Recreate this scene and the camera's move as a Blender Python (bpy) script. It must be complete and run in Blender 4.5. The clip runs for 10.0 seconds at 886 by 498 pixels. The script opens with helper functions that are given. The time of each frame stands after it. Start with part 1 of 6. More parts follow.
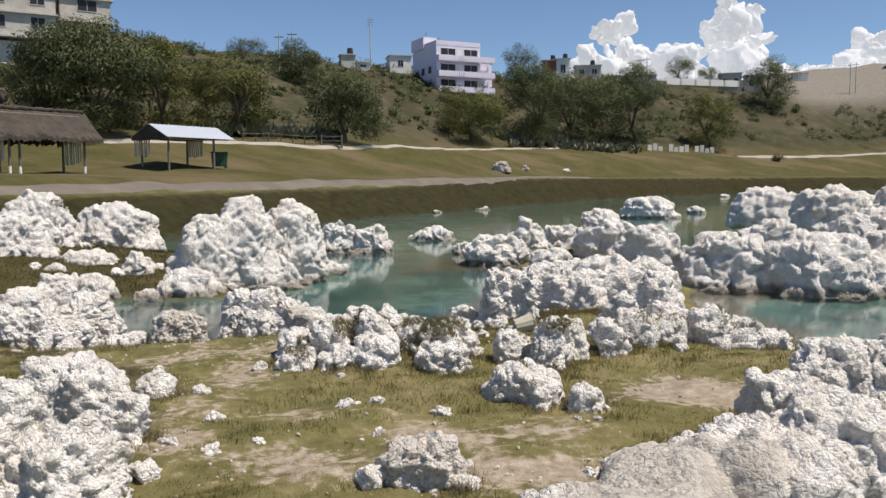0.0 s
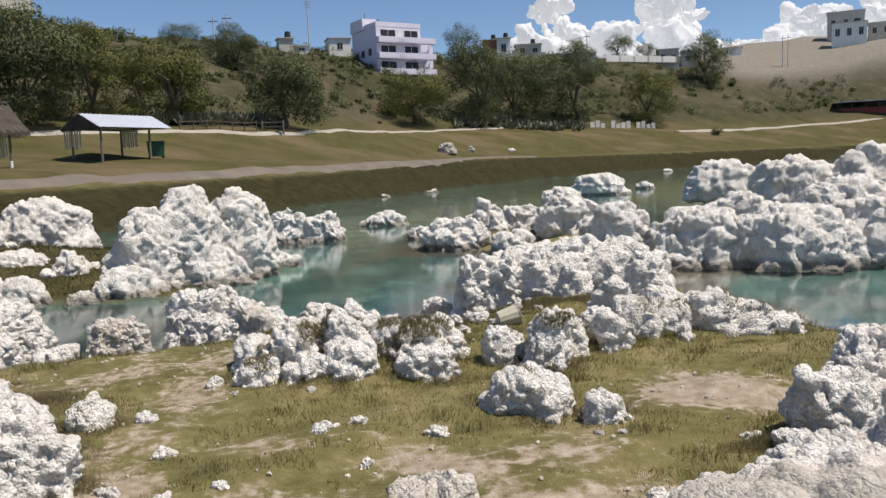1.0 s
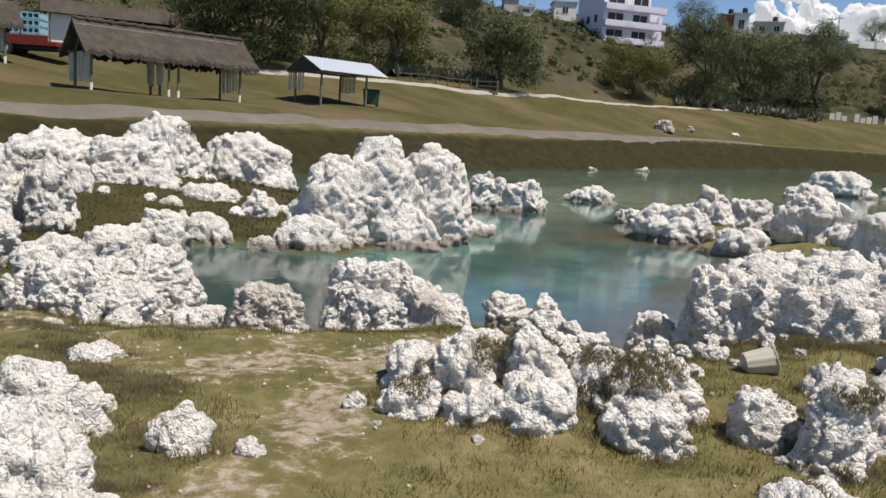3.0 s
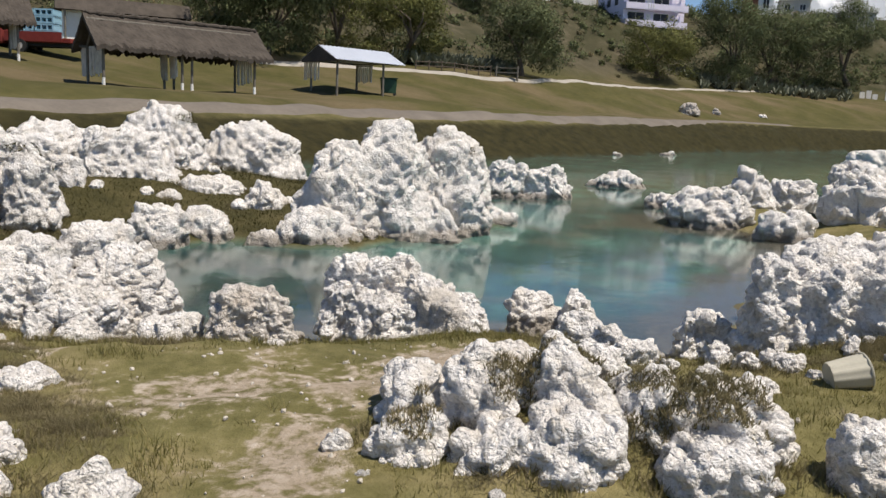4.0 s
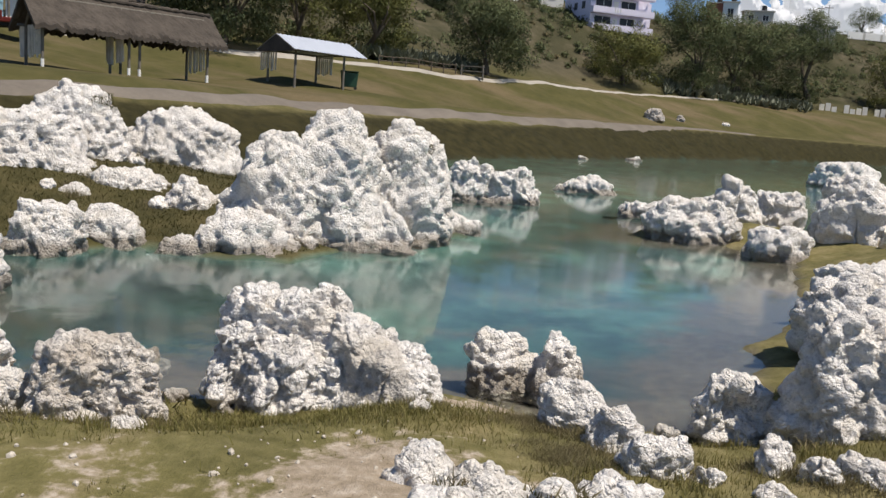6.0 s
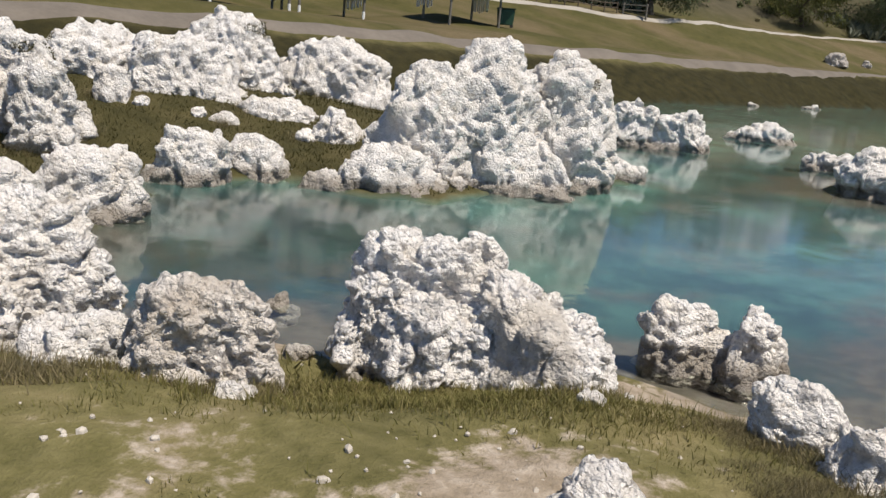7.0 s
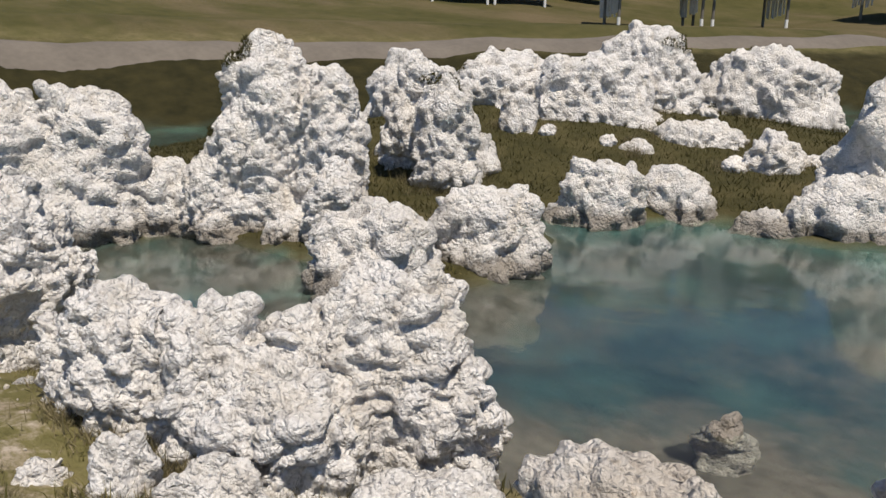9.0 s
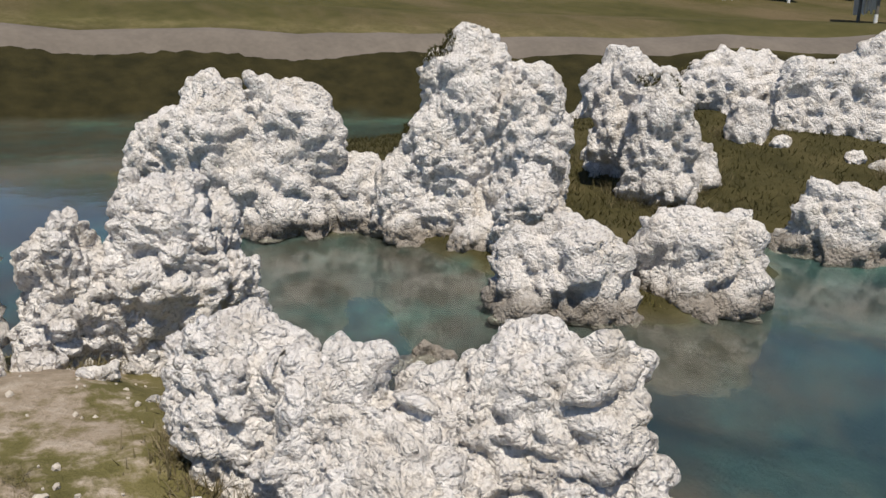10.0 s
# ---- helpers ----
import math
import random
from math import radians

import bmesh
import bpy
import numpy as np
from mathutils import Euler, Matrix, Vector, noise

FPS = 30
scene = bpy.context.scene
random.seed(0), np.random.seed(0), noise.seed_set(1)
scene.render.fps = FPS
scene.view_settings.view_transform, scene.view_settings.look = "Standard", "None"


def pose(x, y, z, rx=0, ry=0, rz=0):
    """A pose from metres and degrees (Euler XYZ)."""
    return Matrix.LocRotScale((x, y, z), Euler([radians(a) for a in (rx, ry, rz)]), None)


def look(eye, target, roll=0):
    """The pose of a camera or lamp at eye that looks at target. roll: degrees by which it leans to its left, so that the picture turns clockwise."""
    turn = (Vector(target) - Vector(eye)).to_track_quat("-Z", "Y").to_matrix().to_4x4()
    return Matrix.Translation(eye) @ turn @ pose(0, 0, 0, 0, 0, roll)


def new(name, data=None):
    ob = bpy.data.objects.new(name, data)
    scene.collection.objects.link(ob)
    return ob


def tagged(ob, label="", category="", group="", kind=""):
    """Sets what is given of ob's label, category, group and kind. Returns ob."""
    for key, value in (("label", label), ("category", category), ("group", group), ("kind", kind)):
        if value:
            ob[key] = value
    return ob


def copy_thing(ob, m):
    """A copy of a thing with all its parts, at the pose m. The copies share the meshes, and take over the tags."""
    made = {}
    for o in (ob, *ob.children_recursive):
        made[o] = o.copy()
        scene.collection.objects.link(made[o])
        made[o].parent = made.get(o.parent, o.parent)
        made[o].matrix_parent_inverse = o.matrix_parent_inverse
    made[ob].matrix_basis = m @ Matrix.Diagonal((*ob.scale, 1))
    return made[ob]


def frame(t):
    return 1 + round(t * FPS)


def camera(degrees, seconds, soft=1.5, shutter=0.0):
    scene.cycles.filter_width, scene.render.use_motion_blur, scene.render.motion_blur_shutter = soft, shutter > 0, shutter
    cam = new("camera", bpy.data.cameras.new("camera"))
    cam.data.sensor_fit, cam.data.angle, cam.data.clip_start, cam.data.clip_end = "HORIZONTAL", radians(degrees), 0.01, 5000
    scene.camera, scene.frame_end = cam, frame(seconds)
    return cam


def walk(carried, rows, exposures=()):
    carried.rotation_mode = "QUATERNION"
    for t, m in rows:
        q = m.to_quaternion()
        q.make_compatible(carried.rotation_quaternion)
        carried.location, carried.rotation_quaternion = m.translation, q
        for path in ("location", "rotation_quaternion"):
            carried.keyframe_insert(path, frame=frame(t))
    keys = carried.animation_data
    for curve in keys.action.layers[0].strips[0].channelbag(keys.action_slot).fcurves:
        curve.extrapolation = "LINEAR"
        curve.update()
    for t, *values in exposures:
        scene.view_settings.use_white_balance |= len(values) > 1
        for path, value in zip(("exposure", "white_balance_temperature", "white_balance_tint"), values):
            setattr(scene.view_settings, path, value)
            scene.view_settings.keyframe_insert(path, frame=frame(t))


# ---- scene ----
cam = camera(57.9, 10.0)

PATH = [
    (0, (0.021, 0.182, 2.204), (0.0191, 2.1752, 2.0423), -0.57),
    (0.5, (-0.110, 0.616, 2.201), (-0.1007, 2.6131, 2.0884), 0.69),
    (1, (-0.252, 1.160, 2.180), (-0.1214, 3.1451, 1.9727), -2.39),
    (1.5, (-0.313, 1.662, 2.229), (-0.3162, 3.6511, 2.0247), 0.23),
    (2, (-0.410, 2.159, 2.256), (-0.5395, 4.1399, 2.0108), 1.42),
    (2.5, (-0.400, 2.589, 2.237), (-0.6480, 4.5680, 2.0906), 0.77),
    (3, (-0.430, 3.115, 2.168), (-0.7790, 5.0621, 1.8749), 3.63),
    (3.2, (-0.454, 3.328, 2.139), (-0.7980, 5.2832, 1.8940), 4.35),
    (4.3, (-0.552, 4.566, 2.001), (-0.9681, 6.4927, 1.6622), 1.67),
    (4.5, (-0.541, 4.766, 2.030), (-0.8217, 6.7196, 1.7052), 1.65),
    (5, (-0.566, 5.272, 1.996), (-0.6555, 7.2571, 1.7710), 2.65),
    (5.5, (-0.676, 5.676, 1.966), (-0.8770, 7.6415, 1.6561), 3.19),
    (5.7, (-0.736, 5.841, 1.959), (-0.9679, 7.8087, 1.6831), 3.50),
    (6.8, (-1.023, 6.775, 1.804), (-1.6023, 8.6229, 1.3053), 5.31),
    (7, (-1.119, 6.974, 1.767), (-1.7565, 8.8073, 1.2862), 5.04),
    (7.5, (-1.410, 7.470, 1.650), (-2.3690, 9.1681, 1.2059), 1.15),
    (8, (-1.755, 7.801, 1.635), (-2.8456, 9.4133, 1.1740), 0.49),
    (8.5, (-2.023, 8.037, 1.624), (-3.1918, 9.5862, 1.1380), 0.13),
    (9, (-2.238, 8.315, 1.652), (-3.6784, 9.6195, 1.1793), 0.38),
    (9.5, (-2.475, 8.546, 1.642), (-4.0475, 9.6792, 1.1490), 2.02),
    (10, (-2.656, 8.762, 1.672), (-4.3824, 9.6437, 1.1785), 1.58),
]

walk(cam, [(t, look(eye, target, roll)) for t, eye, target, roll in PATH], ((0.0, 0.0), (7.0, 0.0), (8.5, -0.15), (10.0, -0.26)))

# ---- light ----
SUN = Vector((0.47, -0.16, 1.0)).normalized()
world = bpy.data.worlds.new("world")
scene.world = world
world.use_nodes = True
wn = world.node_tree.nodes
sky = wn.new("ShaderNodeTexSky")
sky.sky_type = "NISHITA"
sky.sun_disc = False
sky.sun_elevation = math.asin(SUN.z)
sky.sun_rotation = math.atan2(SUN.x, SUN.y)
sky.altitude = 2300
sky.air_density, sky.dust_density, sky.ozone_density = 1.0, 0.05, 3.2
wn["Background"].inputs["Strength"].default_value = 0.112
world.node_tree.links.new(sky.outputs[0], wn["Background"].inputs["Color"])
sun = new("sun", bpy.data.lights.new("sun", "SUN"))
sun.data.energy, sun.data.angle, sun.data.color = 5.4, radians(0.53), (1.0, 0.915, 0.805)
sun.matrix_world = look(SUN * 50, (0, 0, 0))


# ---- materials ----
def shader(name, rough=0.8, spec=0.3):
    m = bpy.data.materials.new(name)
    m.use_nodes = True
    p = m.node_tree.nodes["Principled BSDF"]
    p.inputs["Roughness"].default_value = rough
    p.inputs["Specular IOR Level"].default_value = spec
    return m, m.node_tree.nodes, m.node_tree.links, p


def place_of(nodes, links, scale, kind="Object", stretch=(1, 1, 1)):
    co, mp = nodes.new("ShaderNodeTexCoord"), nodes.new("ShaderNodeMapping")
    mp.inputs["Scale"].default_value = [scale * v for v in stretch]
    links.new(co.outputs[kind], mp.inputs["Vector"])
    return mp.outputs["Vector"]


def grain(nodes, links, vec, scale, detail=4.0, rough=0.55):
    n = nodes.new("ShaderNodeTexNoise")
    n.inputs["Scale"].default_value, n.inputs["Detail"].default_value, n.inputs["Roughness"].default_value = scale, detail, rough
    links.new(vec, n.inputs["Vector"])
    return n.outputs["Fac"]


def ramp(nodes, links, fac, *stops):
    r = nodes.new("ShaderNodeValToRGB")
    while len(r.color_ramp.elements) < len(stops):
        r.color_ramp.elements.new(0.5)
    for e, (at, c) in zip(r.color_ramp.elements, stops):
        e.position = at
        e.color = (*c, 1) if len(c) == 3 else c
    links.new(fac, r.inputs["Fac"])
    return r.outputs["Color"]


def mix(nodes, links, fac, a, b, how="MIX"):
    n = nodes.new("ShaderNodeMix")
    n.data_type, n.blend_type = "RGBA", how
    for socket, v in ((n.inputs[0], fac), (n.inputs[6], a), (n.inputs[7], b)):
        if isinstance(v, (int, float)):
            socket.default_value = v
        elif isinstance(v, tuple):
            socket.default_value = (*v, 1)
        else:
            links.new(v, socket)
    return n.outputs[2]


def calc(nodes, links, how, a, b=0.0):
    n = nodes.new("ShaderNodeMath")
    n.operation = how
    for socket, v in ((n.inputs[0], a), (n.inputs[1], b)):
        if isinstance(v, (int, float)):
            socket.default_value = v
        else:
            links.new(v, socket)
    return n.outputs[0]


def relief(nodes, links, p, h, strength, dist):
    b = nodes.new("ShaderNodeBump")
    b.inputs["Strength"].default_value, b.inputs["Distance"].default_value = strength, dist
    links.new(h, b.inputs["Height"])
    links.new(b.outputs["Normal"], p.inputs["Normal"])
    return b


def attribute(nodes, name):
    a = nodes.new("ShaderNodeAttribute")
    a.attribute_name = name
    return a.outputs["Fac"]


def plain(name, colour, rough=0.75, vary=0.25, scale=3.0, bump=0.15, metal=0.0, spec=0.3):
    """A surface of one colour with grain, blotches and a little relief."""
    m, n, l, p = shader(name, rough, spec)
    v = place_of(n, l, 1.0)
    big, fine = grain(n, l, v, scale, 5), grain(n, l, v, scale * 9, 4)
    dark = tuple(c * (1 - vary) for c in colour)
    light = tuple(min(c * (1 + vary), 1) for c in colour)
    c = mix(n, l, 0.35, ramp(n, l, big, (0.3, dark), (0.7, light)), ramp(n, l, fine, (0.3, dark), (0.7, light)))
    l.new(c, p.inputs["Base Color"])
    p.inputs["Metallic"].default_value = metal
    relief(n, l, p, fine, bump, 0.02)
    return m


def tufa_material(name, white, cream, grey):
    m, n, l, p = shader(name, 0.92, 0.15)
    v = place_of(n, l, 1.0)
    rnd = n.new("ShaderNodeObjectInfo").outputs["Random"]
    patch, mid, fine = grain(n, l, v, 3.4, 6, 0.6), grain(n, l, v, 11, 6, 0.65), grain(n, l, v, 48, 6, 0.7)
    body = ramp(n, l, patch, (0.34, cream), (0.52, white), (0.72, white))
    # grey stains and specks, which also stand in for shade in small pits
    stain = ramp(n, l, mid, (0.36, (1, 1, 1)), (0.50, (0, 0, 0)))
    body = mix(n, l, calc(n, l, "MULTIPLY", stain, 0.30), body, grey)
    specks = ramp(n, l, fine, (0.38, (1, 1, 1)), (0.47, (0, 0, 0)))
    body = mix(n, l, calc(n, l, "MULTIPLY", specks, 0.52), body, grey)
    ochre = ramp(n, l, grain(n, l, v, 5.2, 3), (0.60, (0, 0, 0)), (0.72, (1, 1, 1)))
    body = mix(n, l, calc(n, l, "MULTIPLY", ochre, 0.30), body, (0.55, 0.47, 0.33))
    body = mix(n, l, calc(n, l, "MULTIPLY", rnd, 0.22), body, cream)
    body = mix(n, l, calc(n, l, "MULTIPLY", attribute(n, "calm"), 0.80), body, ramp(n, l, mid, (0.35, (0.27, 0.235, 0.19)), (0.65, (0.52, 0.47, 0.40))))
    # tide mark of the lake on the lowest hand's width
    geo = n.new("ShaderNodeNewGeometry")
    xyz = n.new("ShaderNodeSeparateXYZ")
    l.new(geo.outputs["Position"], xyz.inputs[0])
    level = calc(n, l, "ADD", xyz.outputs["Z"], calc(n, l, "MULTIPLY", mid, -0.22))
    wet = ramp(n, l, level, (0.0, (1, 1, 1)), (0.10, (0, 0, 0)))
    body = mix(n, l, calc(n, l, "MULTIPLY", wet, 0.75), body, (0.20, 0.165, 0.12))
    l.new(body, p.inputs["Base Color"])
    bent = n.new("ShaderNodeVectorMath")
    bent.operation = "MULTIPLY_ADD"
    bent.inputs[1].default_value = (0.05, 0.05, 0.05)
    wob = n.new("ShaderNodeTexNoise")
    wob.inputs["Scale"].default_value, wob.inputs["Detail"].default_value = 18, 4
    l.new(v, wob.inputs["Vector"])
    l.new(wob.outputs["Color"], bent.inputs[0])
    l.new(v, bent.inputs[2])
    total = calc(n, l, "MULTIPLY", grain(n, l, v, 30, 6, 0.70), 0.024)
    for scale, tall in ((30, 0.026), (58, 0.014), (115, 0.006)):
        cell = n.new("ShaderNodeTexVoronoi")
        cell.inputs["Scale"].default_value = scale
        l.new(bent.outputs[0], cell.inputs["Vector"])
        total = calc(n, l, "ADD", total, calc(n, l, "MULTIPLY", calc(n, l, "POWER", cell.outputs["Distance"], 2.0), -tall))
    total = calc(n, l, "ADD", total, calc(n, l, "MULTIPLY", grain(n, l, v, 75, 5, 0.7), 0.010))
    bump = relief(n, l, p, total, 1.0, 1.0)
    l.new(calc(n, l, "SUBTRACT", 1.0, calc(n, l, "MULTIPLY", attribute(n, "calm"), 0.25)), bump.inputs["Strength"])
    return m


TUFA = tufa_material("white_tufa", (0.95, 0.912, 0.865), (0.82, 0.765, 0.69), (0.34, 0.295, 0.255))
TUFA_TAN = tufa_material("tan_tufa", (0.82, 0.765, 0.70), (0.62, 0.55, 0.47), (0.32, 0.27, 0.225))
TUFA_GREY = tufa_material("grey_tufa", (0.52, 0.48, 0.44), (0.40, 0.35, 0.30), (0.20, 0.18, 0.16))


def ground_material():
    m, n, l, p = shader("ground", 0.95, 0.12)
    v = place_of(n, l, 1.0)
    big, mid, fine, tiny = grain(n, l, v, 0.35, 5), grain(n, l, v, 1.7, 6, 0.6), grain(n, l, v, 9, 6, 0.65), grain(n, l, v, 55, 4, 0.7)
    turf = ramp(n, l, mid, (0.28, (0.075, 0.072, 0.024)), (0.48, (0.150, 0.135, 0.048)), (0.66, (0.30, 0.245, 0.125)))
    turf = mix(n, l, 0.45, turf, ramp(n, l, fine, (0.3, (0.075, 0.070, 0.026)), (0.7, (0.26, 0.225, 0.11))))
    soil = ramp(n, l, fine, (0.25, (0.19, 0.15, 0.10)), (0.5, (0.33, 0.27, 0.20)), (0.75, (0.50, 0.43, 0.35)))
    bare = calc(n, l, "ADD", attribute(n, "bare"), calc(n, l, "MULTIPLY", calc(n, l, "SUBTRACT", calc(n, l, "ADD", mid, fine), 0.96), 1.2))
    c = mix(n, l, ramp(n, l, bare, (0.42, (0, 0, 0)), (0.62, (1, 1, 1))), turf, soil)
    # far lawn, scrub on the hill, marsh at the water's edge
    lawn = mix(n, l, 0.5, ramp(n, l, big, (0.3, (0.050, 0.048, 0.016)), (0.55, (0.082, 0.074, 0.026)), (0.75, (0.130, 0.104, 0.050))), ramp(n, l, mid, (0.3, (0.050, 0.052, 0.016)), (0.7, (0.105, 0.092, 0.036))))
    worn = ramp(n, l, grain(n, l, place_of(n, l, 1.0, "Object", (0.6, 1.4, 1.0)), 0.10, 6, 0.62), (0.48, (0, 0, 0)), (0.64, (1, 1, 1)))
    lawn = mix(n, l, calc(n, l, "MULTIPLY", worn, 0.75), lawn, ramp(n, l, fine, (0.3, (0.105, 0.078, 0.042)), (0.7, (0.19, 0.145, 0.088))))
    c = mix(n, l, attribute(n, "lawn"), c, lawn)
    slow, patch = grain(n, l, v, 0.05, 6, 0.65), grain(n, l, v, 0.28, 6, 0.7)
    scrub = mix(n, l, 0.55, ramp(n, l, patch, (0.38, (0.030, 0.032, 0.014)), (0.54, (0.070, 0.062, 0.034)), (0.72, (0.19, 0.15, 0.11))), ramp(n, l, slow, (0.35, (0.040, 0.042, 0.018)), (0.65, (0.105, 0.088, 0.058))))
    c = mix(n, l, attribute(n, "scrub"), c, scrub)
    reed = ramp(n, l, mid, (0.3, (0.019, 0.018, 0.007)), (0.7, (0.047, 0.040, 0.015)))
    c = mix(n, l, attribute(n, "marsh"), c, reed)
    gravel = ramp(n, l, mid, (0.3, (0.17, 0.15, 0.125)), (0.7, (0.27, 0.245, 0.205)))
    c = mix(n, l, attribute(n, "gravel"), c, gravel)
    # the bed of the lake: pale silt in the shallows, turquoise lime mud further down, dark weed in patches; the
    # turquoise also stands in for light that the water absorbs with depth
    weed = ramp(n, l, grain(n, l, v, 0.75, 6, 0.65), (0.38, (0, 0, 0)), (0.56, (1, 1, 1)))
    silt = ramp(n, l, fine, (0.3, (0.085, 0.072, 0.057)), (0.7, (0.155, 0.135, 0.108)))
    silt = mix(n, l, calc(n, l, "MULTIPLY", attribute(n, "murk"), 0.72), silt, ramp(n, l, mid, (0.3, (0.016, 0.018, 0.013)), (0.7, (0.050, 0.050, 0.038))))
    lime = ramp(n, l, grain(n, l, v, 0.42, 5, 0.6), (0.38, (0.062, 0.122, 0.108)), (0.62, (0.112, 0.225, 0.190)))
    dark = calc(n, l, "MAXIMUM", calc(n, l, "MULTIPLY", weed, 0.72), calc(n, l, "MULTIPLY", attribute(n, "weedy"), ramp(n, l, grain(n, l, v, 1.5, 6, 0.65), (0.38, (0.78, 0.78, 0.78)), (0.56, (1, 1, 1)))))
    deep = mix(n, l, dark, lime, (0.022, 0.040, 0.042))
    cloudy = calc(n, l, "MULTIPLY", calc(n, l, "SUBTRACT", grain(n, l, v, 1.1, 6, 0.68), 0.5), 2.3)
    below = ramp(n, l, calc(n, l, "ADD", attribute(n, "deep"), cloudy), (0.25, (0, 0, 0)), (0.85, (1, 1, 1)))
    c = mix(n, l, attribute(n, "bed"), c, mix(n, l, below, silt, deep))
    l.new(c, p.inputs["Base Color"])
    relief(n, l, p, calc(n, l, "ADD", fine, calc(n, l, "MULTIPLY", tiny, 0.5)), 0.7, 0.04)
    return m


def water_material():
    m, n, l, p = shader("lake_water", 0.075, 0.28)
    p.inputs["Transmission Weight"].default_value = 1.0
    p.inputs["IOR"].default_value = 1.33
    p.inputs["Base Color"].default_value = (0.80, 0.93, 0.93, 1)
    v = place_of(n, l, 1.0)
    h = calc(n, l, "ADD", grain(n, l, v, 2.2, 3), calc(n, l, "MULTIPLY", grain(n, l, v, 9, 2), 0.3))
    relief(n, l, p, h, 0.10, 0.03)
    return m


GROUND, WATER = ground_material(), water_material()


def blade_material(name, *stops):
    """Each blade or leaf takes its own shade."""
    m, n, l, p = shader(name, 0.75, 0.2)
    rnd = n.new("ShaderNodeNewGeometry").outputs["Random Per Island"]
    slow = grain(n, l, place_of(n, l, 1.0), 0.9, 3)
    fac = calc(n, l, "ADD", calc(n, l, "MULTIPLY", rnd, 0.45), calc(n, l, "MULTIPLY", slow, 0.55))
    c = ramp(n, l, fac, *stops)
    l.new(c, p.inputs["Base Color"])
    lit, both = n.new("ShaderNodeBsdfTranslucent"), n.new("ShaderNodeMixShader")
    both.inputs["Fac"].default_value = 0.35
    l.new(c, lit.inputs["Color"])
    l.new(p.outputs[0], both.inputs[1])
    l.new(lit.outputs[0], both.inputs[2])
    l.new(both.outputs[0], n["Material Output"].inputs["Surface"])
    return m


GRASS = blade_material("grass_blades", (0.15, (0.105, 0.105, 0.030)), (0.45, (0.185, 0.170, 0.055)), (0.75, (0.33, 0.275, 0.125)))
SHRUB = blade_material("grey_brown_shrub", (0.15, (0.115, 0.105, 0.052)), (0.5, (0.200, 0.172, 0.090)), (0.8, (0.31, 0.255, 0.150)))
MEADOW = blade_material("island_grass", (0.15, (0.048, 0.046, 0.016)), (0.5, (0.085, 0.078, 0.028)), (0.8, (0.15, 0.125, 0.055)))
LEAF = blade_material("dark_olive_leaves", (0.1, (0.090, 0.118, 0.055)), (0.5, (0.130, 0.155, 0.074)), (0.85, (0.185, 0.200, 0.100)))
LEAF_LIGHT = blade_material("yellow_green_leaves", (0.1, (0.110, 0.125, 0.038)), (0.5, (0.170, 0.180, 0.060)), (0.85, (0.25, 0.24, 0.10)))
BARK = plain("bark", (0.10, 0.08, 0.06), 0.9, 0.3, 4, 0.5)
THATCH = plain("weathered_thatch", (0.070, 0.058, 0.047), 0.95, 0.45, 1.2, 0.9)
POLE = plain("grey_timber", (0.16, 0.145, 0.12), 0.9, 0.3, 3, 0.4)
SLAT = plain("pale_dry_stick", (0.58, 0.54, 0.47), 0.9, 0.35, 2, 0.3)
SUNLIT_FOOT = plain("sunlit_foot", (0.75, 0.74, 0.70), 0.8, 0.1)
ZINC = plain("galvanised_sheet", (0.62, 0.65, 0.70), 0.35, 0.08, 1.5, 0.05, 0.35, 0.5)
PAINT = plain("lilac_white_render", (0.74, 0.69, 0.80), 0.8, 0.06, 0.4, 0.05)
WHITE = plain("white_render", (0.78, 0.76, 0.72), 0.8, 0.08, 0.5, 0.05)
CONCRETE = plain("bare_concrete", (0.50, 0.475, 0.44), 0.9, 0.2, 0.6, 0.2)
BLOCK = plain("grey_block", (0.50, 0.465, 0.41), 0.9, 0.25, 0.8, 0.2)
# near-black for window panes, and for shade put in as colour in open bays
DARK = plain("dark_opening", (0.03, 0.03, 0.035), 0.4, 0.2)
BRICK = plain("red_brick", (0.33, 0.13, 0.085), 0.9, 0.25, 1.5, 0.2)
RED = plain("red_paint", (0.20, 0.035, 0.028), 0.5, 0.2)
BLUE = plain("pale_blue_plastic", (0.30, 0.50, 0.60), 0.5, 0.15)
RUBBER = plain("black_rubber", (0.03, 0.03, 0.03), 0.8, 0.2)
GREEN = plain("dark_green_plastic", (0.030, 0.075, 0.045), 0.45, 0.2)
ROAD = plain("pale_dirt", (0.34, 0.31, 0.265), 0.95, 0.15, 0.6, 0.3)
BEACH = plain("grey_sand", (0.155, 0.133, 0.108), 0.95, 0.22, 0.7, 0.3)
CLOUD = plain("self_lit_cloud", (0.36, 0.36, 0.37), 1.0, 0.02, 0.004, 0.0, 0.0, 0.0)
# added glow stands in for scattered sunlight and lifts the clouds' shaded sides
CLOUD.node_tree.nodes["Principled BSDF"].inputs["Emission Color"].default_value = (0.88, 0.90, 0.95, 1)
CLOUD.node_tree.nodes["Principled BSDF"].inputs["Emission Strength"].default_value = 0.48
AGAVE = plain("agave_leaf", (0.17, 0.18, 0.125), 0.6, 0.3, 2, 0.0)
CREAM = plain("cream_plastic", (0.47, 0.44, 0.35), 0.6, 0.15, 6, 0.1)
PEBBLE = plain("pale_pebble", (0.52, 0.47, 0.40), 0.9, 0.2, 20, 0.3)


